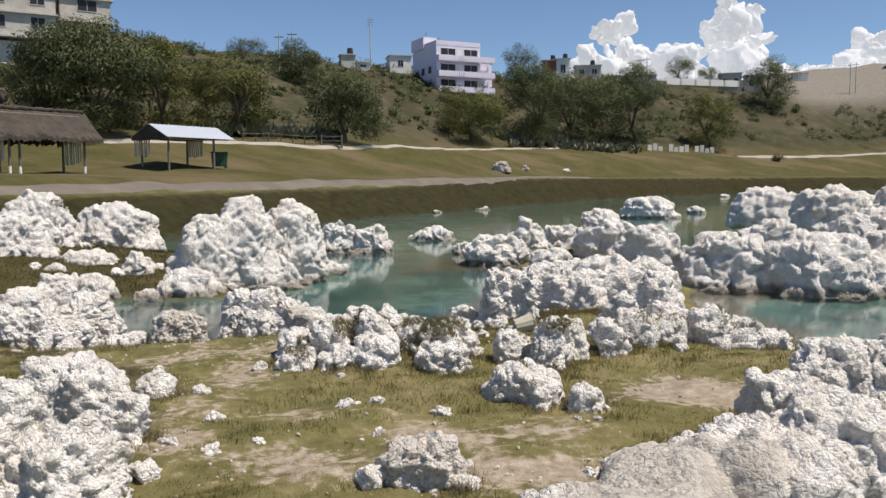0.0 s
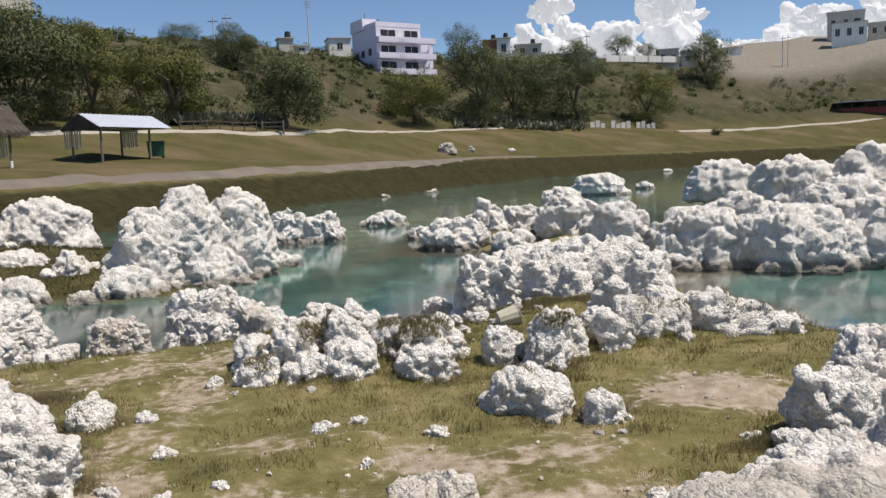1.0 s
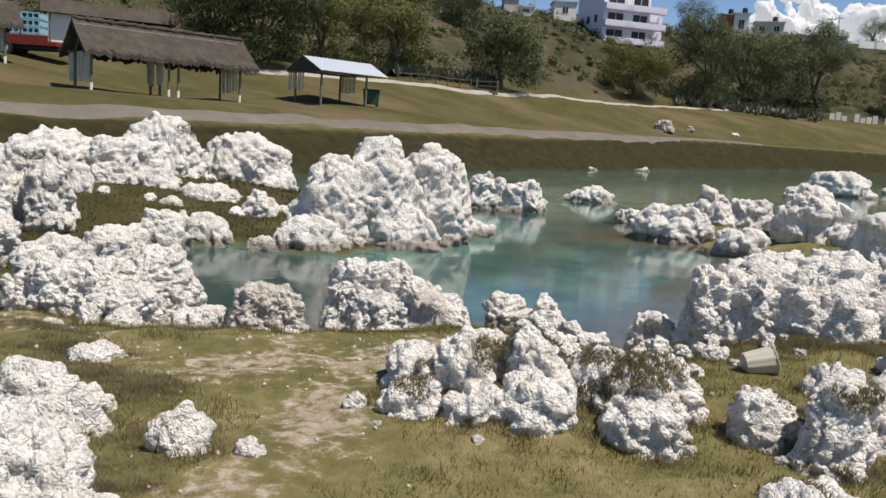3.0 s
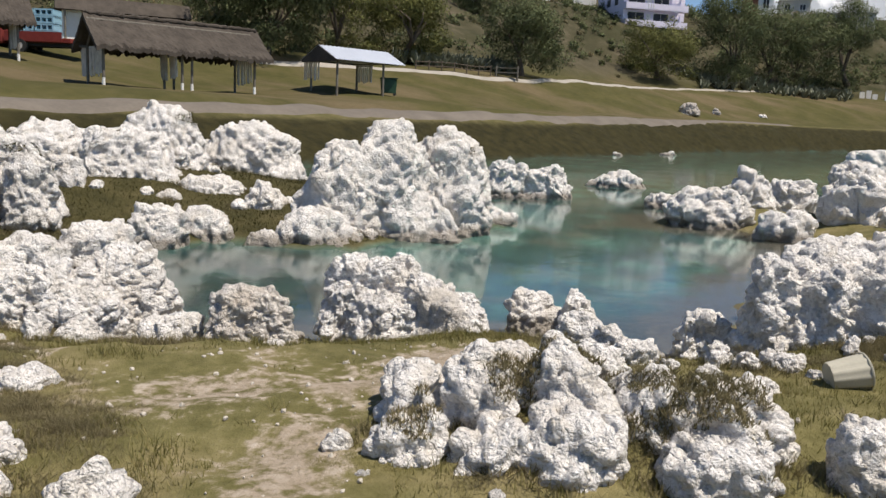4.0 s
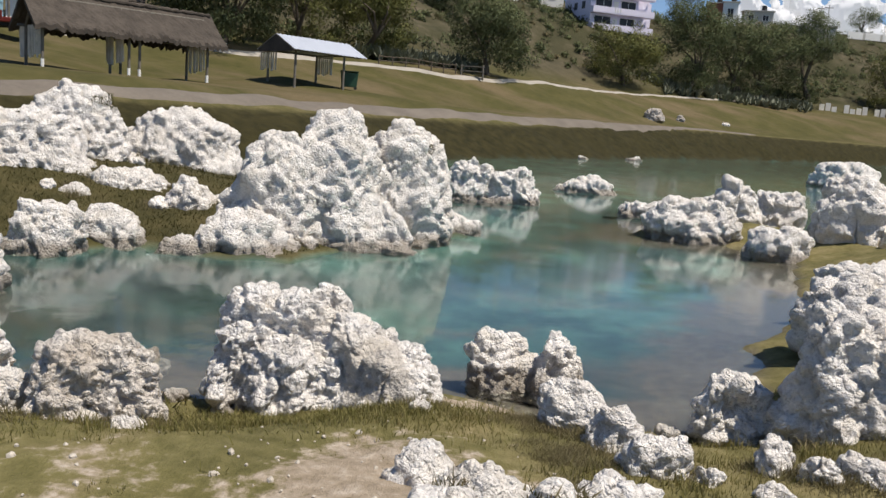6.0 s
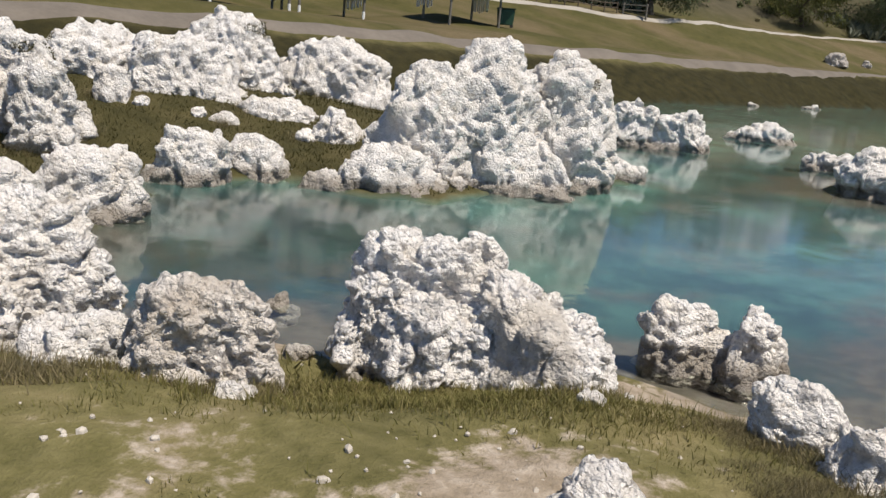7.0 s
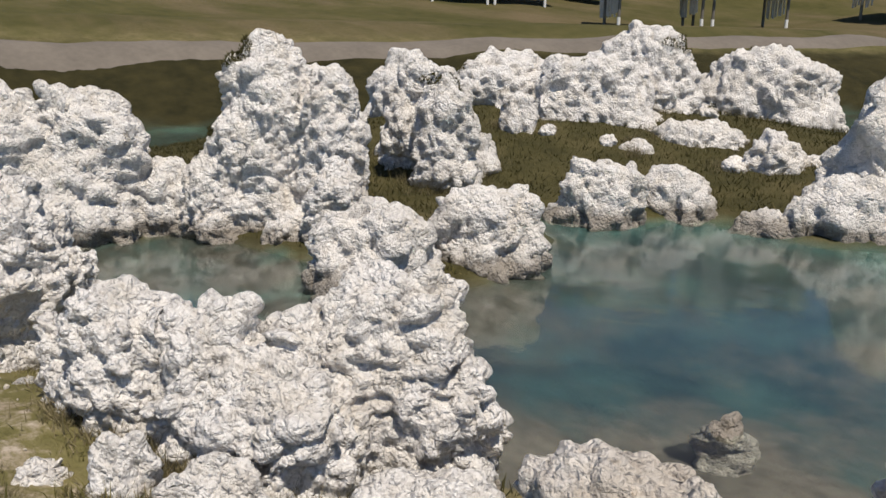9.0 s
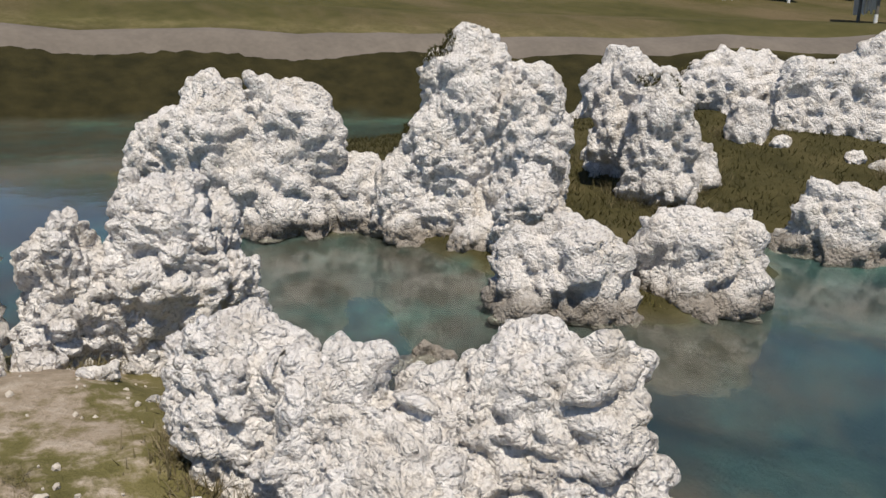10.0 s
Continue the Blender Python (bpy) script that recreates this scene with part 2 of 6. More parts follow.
# ---- mesh helpers ----
def mesh_of(name, verts, faces, material, smooth=True):
    me = bpy.data.meshes.new(name)
    verts, faces = np.asarray(verts, np.float32), np.asarray(faces, np.int32)
    me.vertices.add(len(verts))
    me.vertices.foreach_set("co", verts.ravel())
    k = faces.shape[1]
    me.loops.add(faces.size)
    me.loops.foreach_set("vertex_index", faces.ravel())
    me.polygons.add(len(faces))
    me.polygons.foreach_set("loop_start", np.arange(0, faces.size, k, dtype=np.int32))
    me.polygons.foreach_set("loop_total", np.full(len(faces), k, np.int32))
    me.update(calc_edges=True)
    me.polygons.foreach_set("use_smooth", np.full(len(faces), smooth))
    me.materials.append(material)
    return me


def part(name, bm, material, parent, label=""):
    me = bpy.data.meshes.new(name)
    bm.to_mesh(me)
    bm.free()
    me.materials.append(material)
    ob = new(name, me)
    ob.parent = parent
    return tagged(ob, label)


def thing(name, m, label, category, group="", kind=""):
    ob = new(name)
    ob.matrix_basis = m
    return tagged(ob, label, category, group, kind)


def box(bm, x0, x1, y0, y1, z0, z1, bevel=0.0):
    made = bmesh.ops.create_cube(bm, size=1.0, matrix=Matrix.Translation(((x0 + x1) / 2, (y0 + y1) / 2, (z0 + z1) / 2)) @ Matrix.Diagonal((x1 - x0, y1 - y0, z1 - z0, 1)))
    if bevel:
        edges = list({e for v in made["verts"] for e in v.link_edges})
        bmesh.ops.bevel(bm, geom=edges, offset=bevel, segments=1, affect="EDGES")
    return bm


def stick(bm, a, b, r0, r1, sides=7):
    """A tapered round bar from a to b."""
    a, b = Vector(a), Vector(b)
    turn = (b - a).to_track_quat("Z", "Y").to_matrix().to_4x4()
    bmesh.ops.create_cone(bm, cap_ends=True, segments=sides, radius1=r0, radius2=r1, depth=(b - a).length, matrix=Matrix.Translation((a + b) / 2) @ turn)
    return bm


def on_ground(x, y):
    return float(height(x, y))


# ---- shape of the land ----
BANK = [(-7.2, 7.0), (-7.3, 8.6), (-6.9, 9.5), (-6.1, 10.1), (-5.5, 10.6), (-4.9, 10.8), (-4.2, 10.35), (-3.5, 10.75), (-2.9, 10.7), (-2.3, 11.2), (-1.6, 11.5), (-0.7, 11.35), (0.05, 11.1), (0.6, 12.3), (1.0, 13.6), (2.2, 16.8), (3.0, 20.6), (2.2, 21.6), (0.5, 22.1), (0.5, 23.0), (2.2, 24.3), (4.5, 23.3), (6.0, 19.5), (6.8, 16.6), (5.1, 16.3), (4.3, 13.8), (4.6, 10.4), (6.0, 8.0), (12.0, 2.0), (30.0, -60.0), (-40.0, -60.0), (-14.0, 0.0), (-8.0, 5.0)]
ISLAND = [(-13.5, 9.6), (-10.2, 9.9), (-9.6, 10.7), (-9.3, 11.5), (-8.2, 11.7), (-6.9, 11.75), (-6.35, 12.2), (-6.3, 13.0), (-7.6, 14.6), (-6.75, 15.0), (-6.5, 15.8), (-5.2, 15.6), (-4.4, 15.8), (-3.9, 17.1), (-3.2, 18.7), (-2.4, 19.7), (-3.0, 21.5), (-5.0, 24.0), (-9.0, 26.5), (-15.0, 24.0), (-17.0, 16.0)]
RIDGE = [(7.2, 17.0), (8.6, 15.4), (13.0, 14.5), (24.0, 20.0), (22.0, 33.0), (13.0, 31.0), (10.3, 26.5), (8.4, 20.5)]
SHORE = [(-60.0, -80.0), (-26.0, -30.0), (-22.0, 2.0), (-21.5, 10.0), (-20.0, 20.0), (-15.0, 30.0), (-11.0, 38.5), (-6.4, 50.5), (-3.0, 57.0), (6.5, 79.0), (24.0, 107.0), (47.0, 129.0), (110.0, 160.0), (320.0, 120.0), (600.0, -200.0), (600.0, 3500.0), (-3500.0, 3500.0), (-3500.0, -80.0)]
SLOPE = [(0, 0), (3.5, 1.7), (7, 2.7), (12, 2.95), (20, 3.2), (30, 4.9), (40, 6.8), (55, 8.2), (75, 13.5), (100, 21.0), (130, 26.0), (200, 29.0), (500, 34.0), (3000, 60.0)]

MOUNDS = [(-0.65, 8.15, 0.75, 0.42, 0.28), (1.4, 10.3, 1.5, 0.7, 0.13), (1.5, 8.5, 0.8, 0.5, 0.08)]


def inside(ring, x, y):
    """Distance to the ring's edge, positive inside."""
    best, flip = np.full(x.shape, 1e9), np.zeros(x.shape, bool)
    for (x0, y0), (x1, y1) in zip(ring, ring[1:] + ring[:1]):
        dx, dy = x1 - x0, y1 - y0
        k = np.clip(((x - x0) * dx + (y - y0) * dy) / (dx * dx + dy * dy), 0, 1)
        best = np.minimum(best, np.hypot(x - x0 - k * dx, y - y0 - k * dy))
        if dy:
            flip ^= ((y0 > y) != (y1 > y)) & (x < x0 + (y - y0) * dx / dy)
    return np.where(flip, best, -best)


def ease(v, lo, hi):
    k = np.clip((v - lo) / (hi - lo), 0, 1)
    return k * k * (3 - 2 * k)


def wave(x, y, size, seed=0.0):
    """Smooth unevenness of about -1 to 1 at that size in metres."""
    a, b = x / size * 6.283, y / size * 6.283
    return (np.sin(a + seed + 0.6 * np.sin(0.7 * b + seed)) * np.cos(0.9 * b - 1.3 * seed) + np.sin(0.53 * a - 0.71 * b + 2 * seed) + np.sin(1.7 * b + 0.4 * a + 3.1 * seed) * 0.6) / 2.2


def lands(x, y):
    wob = 0.12 * wave(x, y, 1.9, 1.0) + 0.06 * wave(x, y, 0.7, 2.0)
    return inside(BANK, x, y) + wob, inside(ISLAND, x, y) + wob, inside(RIDGE, x, y) + wob, inside(SHORE, x, y) + 0.5 * wave(x, y, 9.0, 4.0)


def height(x, y):
    """The height of the ground, bed of the lake included."""
    x, y = np.asarray(x, float), np.asarray(y, float)
    d1, d2, d3, d4 = lands(x, y)

    def rise(d, top, reach, fall, deep):
        return np.where(d > 0, 0.12 * (1 - np.exp(-np.maximum(d, 0) * 4)) + (top - 0.12) * ease(d, 0.1, reach), -deep * (1 - np.exp(np.minimum(d, 0) * fall)))

    bank = rise(d1, 0.46, 1.9, 0.45, 1.3)
    island = rise(d2, 0.55, 5.0, 0.5, 1.3) + np.where(d2 > 0, 0.45 * np.exp(-((x + 10.8) ** 2 + (y - 18.3) ** 2) / 9), 0)
    ridge = rise(d3, 0.5, 4.0, 0.5, 1.3)
    s, z = zip(*SLOPE)
    d4 = np.where(d4 > 0, d4 * (1 + ease(y, 50, 100) * (0.6 + 0.4 * ease(x, -70, 20))), d4)
    far = np.where(d4 > 0, np.interp(d4, s, z), -1.6 * (1 - np.exp(np.minimum(d4, 0) * 0.3)))
    far = far + np.where(d4 > 0, ease(d4, 2, 30) * 0.09 * wave(x, y, 17.0, 5.0) + ease(d4, 45, 90) * (1.6 * wave(x, y, 46.0, 6.0) + 0.5 * wave(x, y, 13.0, 7.0)), 0)
    far = far + np.where(d4 > 0, 0.70 * np.exp(-((x + 20.8) ** 2 + (y - 57.2) ** 2) / 11) + 10.0 * np.exp(-((x - 150) / 62) ** 2 - ((y - 265) / 55) ** 2), 0)
    far = far + np.where(d4 > 0, 0.46 * np.exp(-((x + 16.3) ** 2 + (y - 57.5) ** 2) / 42), 0)
    for px, py, rx, ry, up in MOUNDS:
        bank = bank + np.where(d1 > 0, ease(d1, 0.0, 0.6) * up * np.exp(-((x - px) / rx) ** 2 - ((y - py) / ry) ** 2), 0)
    z = np.maximum(np.maximum(bank, island), np.maximum(ridge, far))
    return z + np.where(z > 0.05, 0.03 * wave(x, y, 1.1, 8.0) + 0.015 * wave(x, y, 0.4, 9.0), 0.05 * wave(x, y, 1.6, 3.0))


# ---- ground, water, tracks ----
def axis(lo, hi, step, left, right, ratio, cap, cap_to):
    mid = list(np.arange(lo, hi, step))

    def run(start, end, sign):
        out, at, d = [], start, step
        while abs(at) < abs(end):
            d = min(d * ratio, cap) if abs(at) < cap_to else d * 1.12
            at += sign * d
            out.append(at)
        return out

    return np.array(run(lo, left, -1)[::-1] + mid + run(mid[-1], right, 1))


def bare_places(x, y):
    """Trodden and stony places on the near bank, 0 to 1."""
    out = np.zeros(np.shape(x))
    for px, py, rx, ry, k in ((-1.9, 7.6, 0.36, 1.5, 0.58), (-2.0, 5.6, 0.6, 1.0, 0.50), (-2.3, 8.9, 1.1, 0.5, 0.40), (-3.0, 8.2, 0.7, 0.5, 0.40), (-1.9, 8.6, 0.8, 0.35, 0.44), (-4.6, 8.6, 0.8, 0.3, 0.6), (-0.9, 5.2, 1.0, 0.4, 0.55), (-1.55, 9.2, 0.6, 0.7, 0.6), (-2.7, 8.1, 0.8, 0.6, 0.48), (2.05, 6.7, 0.65, 0.5, 1.0), (1.35, 6.5, 0.4, 0.2, 0.5), (0.4, 4.9, 1.2, 0.5, 0.62), (0.2, 5.6, 1.3, 0.4, 0.45), (-1.0, 6.2, 0.9, 0.25, 0.42), (-6.0, 8.6, 0.9, 0.6, 0.65), (-5.3, 8.2, 0.8, 0.5, 0.5), (-1.0, 11.0, 0.8, 0.35, 0.9), (-3.5, 10.5, 0.35, 0.4, 0.85), (0.8, 3.2, 1.6, 1.2, 0.6), (-0.6, 1.5, 2.5, 2.0, 0.5)):
        out = np.maximum(out, k * np.exp(-(((x - px) / rx) ** 2 + ((y - py) / ry) ** 2)))
    return out + 0.22 * np.maximum(wave(x, y, 1.7, 11.0), 0)


gx = axis(-7.4, 4.4, 0.11, -3000, 3000, 1.05, 0.9, 60)
gy = axis(3.0, 13.0, 0.11, -400, 3000, 1.05, 1.3, 150)
GX, GY = np.meshgrid(gx, gy)
GZ = height(GX, GY)
nx, ny = len(gx), len(gy)
cell = (np.arange(ny - 1)[:, None] * nx + np.arange(nx - 1)[None]).ravel()
me = mesh_of("ground", np.stack([GX.ravel(), GY.ravel(), GZ.ravel()], 1), np.stack([cell, cell + 1, cell + nx + 1, cell + nx], 1), GROUND)
D1, D2, D3, D4 = (d.ravel() for d in lands(GX, GY))
fx, fy, fz = GX.ravel(), GY.ravel(), GZ.ravel()
HILL = D4 * (1 + ease(fy, 50, 100) * (0.6 + 0.4 * ease(fx, -70, 20)))
layers = {
    "bare": bare_places(fx, fy),
    "lawn": np.maximum(ease(D4, 3, 6), 0.0),
    "scrub": ease(HILL, 50, 64),
    "marsh": np.maximum(ease(D4, -2.6, -1.2) * (1 - ease(D4, 3.4, 4.6)), 0.75 * ease(D2, -0.1, 0.1)),
    "gravel": ease(fx, 84, 96) * ease(fy, 200, 214),
    "bed": (1 - ease(fz, -0.02, 0.05)) * ease(-D4, -0.1, 1.2),
    "weedy": np.maximum(1.0 * ease(-fx, 2.4, 3.8) * (1 - ease(fy, 14.5, 17.0)) * (1 - ease(-fx, 6.4, 7.2)), np.maximum(0.85 * ease(-fx, 9.8, 12.0) * ease(-D4, 0.0, 2.0), 0.8 * (1 - ease(fy, 12.6, 14.4)) * ease(fx, -7.0, -5.4))),
    "murk": ease(-fx, 4.3, 5.2) * ease(-D4, 0.0, 2.0),
    "deep": 0.84 * ease((-D1 - 0.05 - 0.3 * ease(fx, -4.6, -3.8)) / (0.55 + 0.6 * ease(fx, -4.6, -3.8)), 0.0, 1.0) * (1 - 0.45 * ease(-fx, 4.6, 6.4) * ease(-fy, -15.0, -12.0)) * (1 - 0.85 * np.exp(-(((fx + 3.45) / 1.0) ** 2 + ((fy - 11.4) / 0.95) ** 2))),
}
for name, values in layers.items():
    me.attributes.new(name, "FLOAT", "POINT").data.foreach_set("value", values.astype(np.float32))
tagged(new("ground", me), "grassy lake bank, bed and scrub-covered hillside", "ground", kind="structure")

water_faces = [(-40, -120), (600, -120), (600, 200), (-40, 200)]
me = mesh_of("water", [(x, y, 0.0) for x, y in water_faces], [(0, 1, 2, 3)], WATER, False)
lake = tagged(new("water", me), "clear turquoise lake water lying still between white rocks", "water", kind="structure")
lake.visible_shadow = False


def strip(name, line, width, material, label, category, lift=0.06):
    """A worn track laid over the ground along a line."""
    pts = np.array(line, float)
    at = np.r_[0, np.cumsum(np.hypot(*np.diff(pts, axis=0).T))]
    k = np.arange(0, at[-1], 0.8)
    cx, cy = np.interp(k, at, pts[:, 0]), np.interp(k, at, pts[:, 1])
    for _ in range(20):
        cx[1:-1], cy[1:-1] = (cx[:-2] + 2 * cx[1:-1] + cx[2:]) / 4, (cy[:-2] + 2 * cy[1:-1] + cy[2:]) / 4
    tx, ty = np.gradient(cx), np.gradient(cy)
    ln = np.hypot(tx, ty)
    across = np.linspace(-0.5, 0.5, 7)
    w = width * (1 + 0.06 * wave(k, k * 0, 17.0, 2.0) + 0.05 * wave(k, k * 0, 3.1, 5.0))
    X = cx[:, None] - (ty / ln)[:, None] * across * w[:, None]
    Y = cy[:, None] + (tx / ln)[:, None] * across * w[:, None]
    edge = np.array([-0.12, 0.02, 0.04, 0.05, 0.04, 0.02, -0.12])
    Z = height(X, Y) + lift + edge
    n = len(k)
    c = (np.arange(n - 1)[:, None] * 7 + np.arange(6)[None]).ravel()
    return tagged(new(name, mesh_of(name, np.stack([X.ravel(), Y.ravel(), Z.ravel()], 1), np.stack([c, c + 7, c + 8, c + 1], 1), material)), label, category, kind="structure")


strip("path", [(-28, -30), (-25.3, -8), (-24.9, 9.4), (-24.0, 18), (-22.5, 23.7), (-20.3, 30.0), (-18.7, 33.5), (-17.0, 37.1), (-15.8, 40.1), (-14.6, 44.0), (-12.8, 48.2), (-10.6, 53.1), (-7.9, 58.3), (-4.6, 65.5), (-0.4, 73.7), (5.0, 84.4), (12.1, 98.3), (20.0, 111.0)], 1.65, BEACH, "grey sandy footpath along the lake shore", "path")
strip("road", [(-52, 44), (-44, 56), (-35.5, 64.5), (-29.3, 69.5), (-24.0, 76.0)], 1.5, ROAD, "pale dirt road crossing the lawn", "road", 0.1)
strip("road", [(-24.6, 75.2), (-18.6, 82.0), (-15.0, 85.5), (-10.0, 91.0), (-3.9, 101.0), (2.0, 112.0), (8.5, 127.0), (16.0, 136.0), (25.0, 146.0)], 0.85, ROAD, "pale dirt road crossing the lawn", "road", 0.1)
strip("road", [(57, 157.0), (75, 166), (98, 181), (116, 186), (150, 190)], 2.0, ROAD, "pale dirt road at the foot of the hill", "road", 0.1)


# ---- white tufa rocks ----
def ball(level):
    bm = bmesh.new()
    bmesh.ops.create_icosphere(bm, subdivisions=level, radius=1.0)
    v = np.array([q.co[:] for q in bm.verts])
    f = np.array([[q.index for q in p.verts] for p in bm.faces])
    bm.free()
    return v, f


BALL = ball(4)
HASH = np.array([[127.1, 269.5, 113.5], [311.7, 183.3, 271.9], [74.7, 246.1, 124.6]])


def scatter(c):
    h = np.sin(c @ HASH) * 43758.5453
    return h - np.floor(h)


TILTS = [np.array(Matrix.Rotation(0.7 + 1.1 * k, 3, Vector((1.0, 0.6 + 0.3 * k, -0.5 + 0.4 * k)))) for k in range(6)]


def knobs(p, size, seed, wide=0.75):
    """Round knobs round scattered points, one in each cube of that size, each with a height of its own and sharp creases where two meet: 0 to 1."""
    q = p @ TILTS[seed] / size + seed * 17.31
    base = np.floor(q - 0.5)
    best = np.zeros(len(q))
    for i in (0, 1):
        for j in (0, 1):
            for k in (0, 1):
                c = base + (i, j, k)
                s = scatter(c)
                d = c + 0.25 + 0.5 * s - q
                d = (d * d).sum(1) / wide ** 2
                tall = 0.35 + 0.65 * (s[:, 0] * 7.0 % 1.0)
                best = np.maximum(best, tall * np.sqrt(np.maximum(1 - d, 0)))
    return best


def drift(p, size, seed):
    """A smooth random vector of -1 to 1 at each point."""
    q = p / size + seed * 9.17
    base = np.floor(q)
    k = q - base
    k = k * k * (3 - 2 * k)
    out = np.zeros_like(q)
    for i in (0, 1):
        for j in (0, 1):
            for n in (0, 1):
                w = (k[:, 0] if i else 1 - k[:, 0]) * (k[:, 1] if j else 1 - k[:, 1]) * (k[:, 2] if n else 1 - k[:, 2])
                out += w[:, None] * (scatter(base + (i, j, n)) * 2 - 1)
    return out


def fused(verts, faces, voxel):
    """One skin round overlapping lumps: points, triangles or quads, normals."""
    ob = new("lumps", mesh_of("lumps", verts, faces, TUFA))
    mod = ob.modifiers.new("skin", "REMESH")
    mod.mode, mod.voxel_size, mod.adaptivity = "VOXEL", voxel, 0.0
    me = bpy.data.meshes.new_from_object(ob.evaluated_get(bpy.context.evaluated_depsgraph_get()))
    old = ob.data
    bpy.data.objects.remove(ob)
    bpy.data.meshes.remove(old)
    n = len(me.vertices)
    co, no = np.empty(n * 3, np.float32), np.empty(n * 3, np.float32)
    me.vertices.foreach_get("co", co)
    me.vertex_normals.foreach_get("vector", no)
    quads = np.empty(len(me.loops), np.int32)
    me.loops.foreach_get("vertex_index", quads)
    bpy.data.meshes.remove(me)
    return co.reshape(-1, 3).astype(float), quads.reshape(-1, 4), no.reshape(-1, 3).astype(float)


ROCK_COUNT = 0
ROCK_PLACES = []
ROCK_WORDS = {
    "bank": "rough knobbly white tufa rock on the grassy bank",
    "start": "jagged white tufa rock beside the trodden bank",
    "shallow": "low white tufa rock standing in shallow water",
    "island": "craggy white tufa rock on the grassy island",
    "point": "pale tufa rock on the spit in the lake",
    "islet": "small pale tufa rock rising from the lake",
    "ridge": "weathered pale tufa rock of the far ridge",
}
VOXEL = {7: 0.0125, 6: 0.0170, 5: 0.0300, 4: 0.044}


def lump_mesh(rng, x, y, z, rw, rd, h, turn, taper=0.20):
    """Points of the overlapping lumps that make one shoulder of a rock."""
    bv = BALL[0]
    box_like = np.sign(bv) * np.abs(bv) ** 0.82
    lumps = [(0, 0, 0.34 * h, 0.84 * rw, 0.84 * rd, 0.56 * h, box_like)]
    for i in range(9):
        a = 6.283 * (i + rng.random() * 0.8) / 9
        r = 0.20 + 0.22 * rng.random()
        out = 1.0 - r
        lumps.append((math.cos(a) * out * rw, math.sin(a) * out * rd, h * (0.06 + 0.52 * rng.random()), r * rw, r * max(rd, 0.6 * rw), h * (0.18 + 0.2 * rng.random()), bv))
    for i in range(8):
        a, far = 6.283 * (i + rng.random()) / 8, 0.66 * rng.random() ** 0.6
        r = 0.24 + 0.18 * rng.random()
        lumps.append((math.cos(a) * far * rw, math.sin(a) * far * rd, h * (1.0 - 0.16 * rng.random() - 0.24 * far) - min(r * rw, 0.3 * h) * 0.8, r * rw, r * max(rd, 0.6 * rw), min(r * rw, 0.3 * h) * 0.8, bv))
    for i in range(4):
        a, far = 6.283 * (i + rng.random()) / 4, 0.84 + 0.12 * rng.random()
        r = 0.10 + 0.12 * rng.random()
        lumps.append((math.cos(a) * far * rw, math.sin(a) * far * rd, 0.0, r * rw * 1.2, r * rw * 1.2, min(h * (0.12 + 0.2 * rng.random()), 1.2 * r * rw), bv))
    out = []
    t = math.radians(turn)
    c, s = math.cos(t), math.sin(t)
    for cx, cy, cz, a, b, up, shape in lumps:
        v = shape * (a, b, up)
        v[:, 2] = np.where(bv[:, 2] < 0, bv[:, 2] * (cz + 0.16), v[:, 2]) + cz
        k = np.where(bv[:, 2] < 0, 1 / np.maximum(np.sqrt(np.maximum(1 - bv[:, 2] ** 2, 1e-4)), 0.6), 1.0)
        slim = 1.02 - taper * np.clip(v[:, 2] / h, 0, 1.1) ** 1.5
        px, py = (v[:, 0] * k + cx) * slim, (v[:, 1] * k + cy) * slim
        out.append(np.stack([x + c * px - s * py, y + s * px + c * py, z + v[:, 2]], 1))
    return out


def pieces(f, n):
    """The faces of each connected piece that is large enough to keep."""
    tag = np.arange(n)
    while True:
        low = tag[f].min(1)
        new_tag = tag.copy()
        for k in range(4):
            np.minimum.at(new_tag, f[:, k], low)
        new_tag = new_tag[new_tag]
        if (new_tag == tag).all():
            break
        tag = new_tag
    kinds, count = np.unique(tag[f[:, 0]], return_counts=True)
    return [f[tag[f[:, 0]] == k] for k, c in zip(kinds, count) if c > 0.07 * len(f)]


BRUSH = []


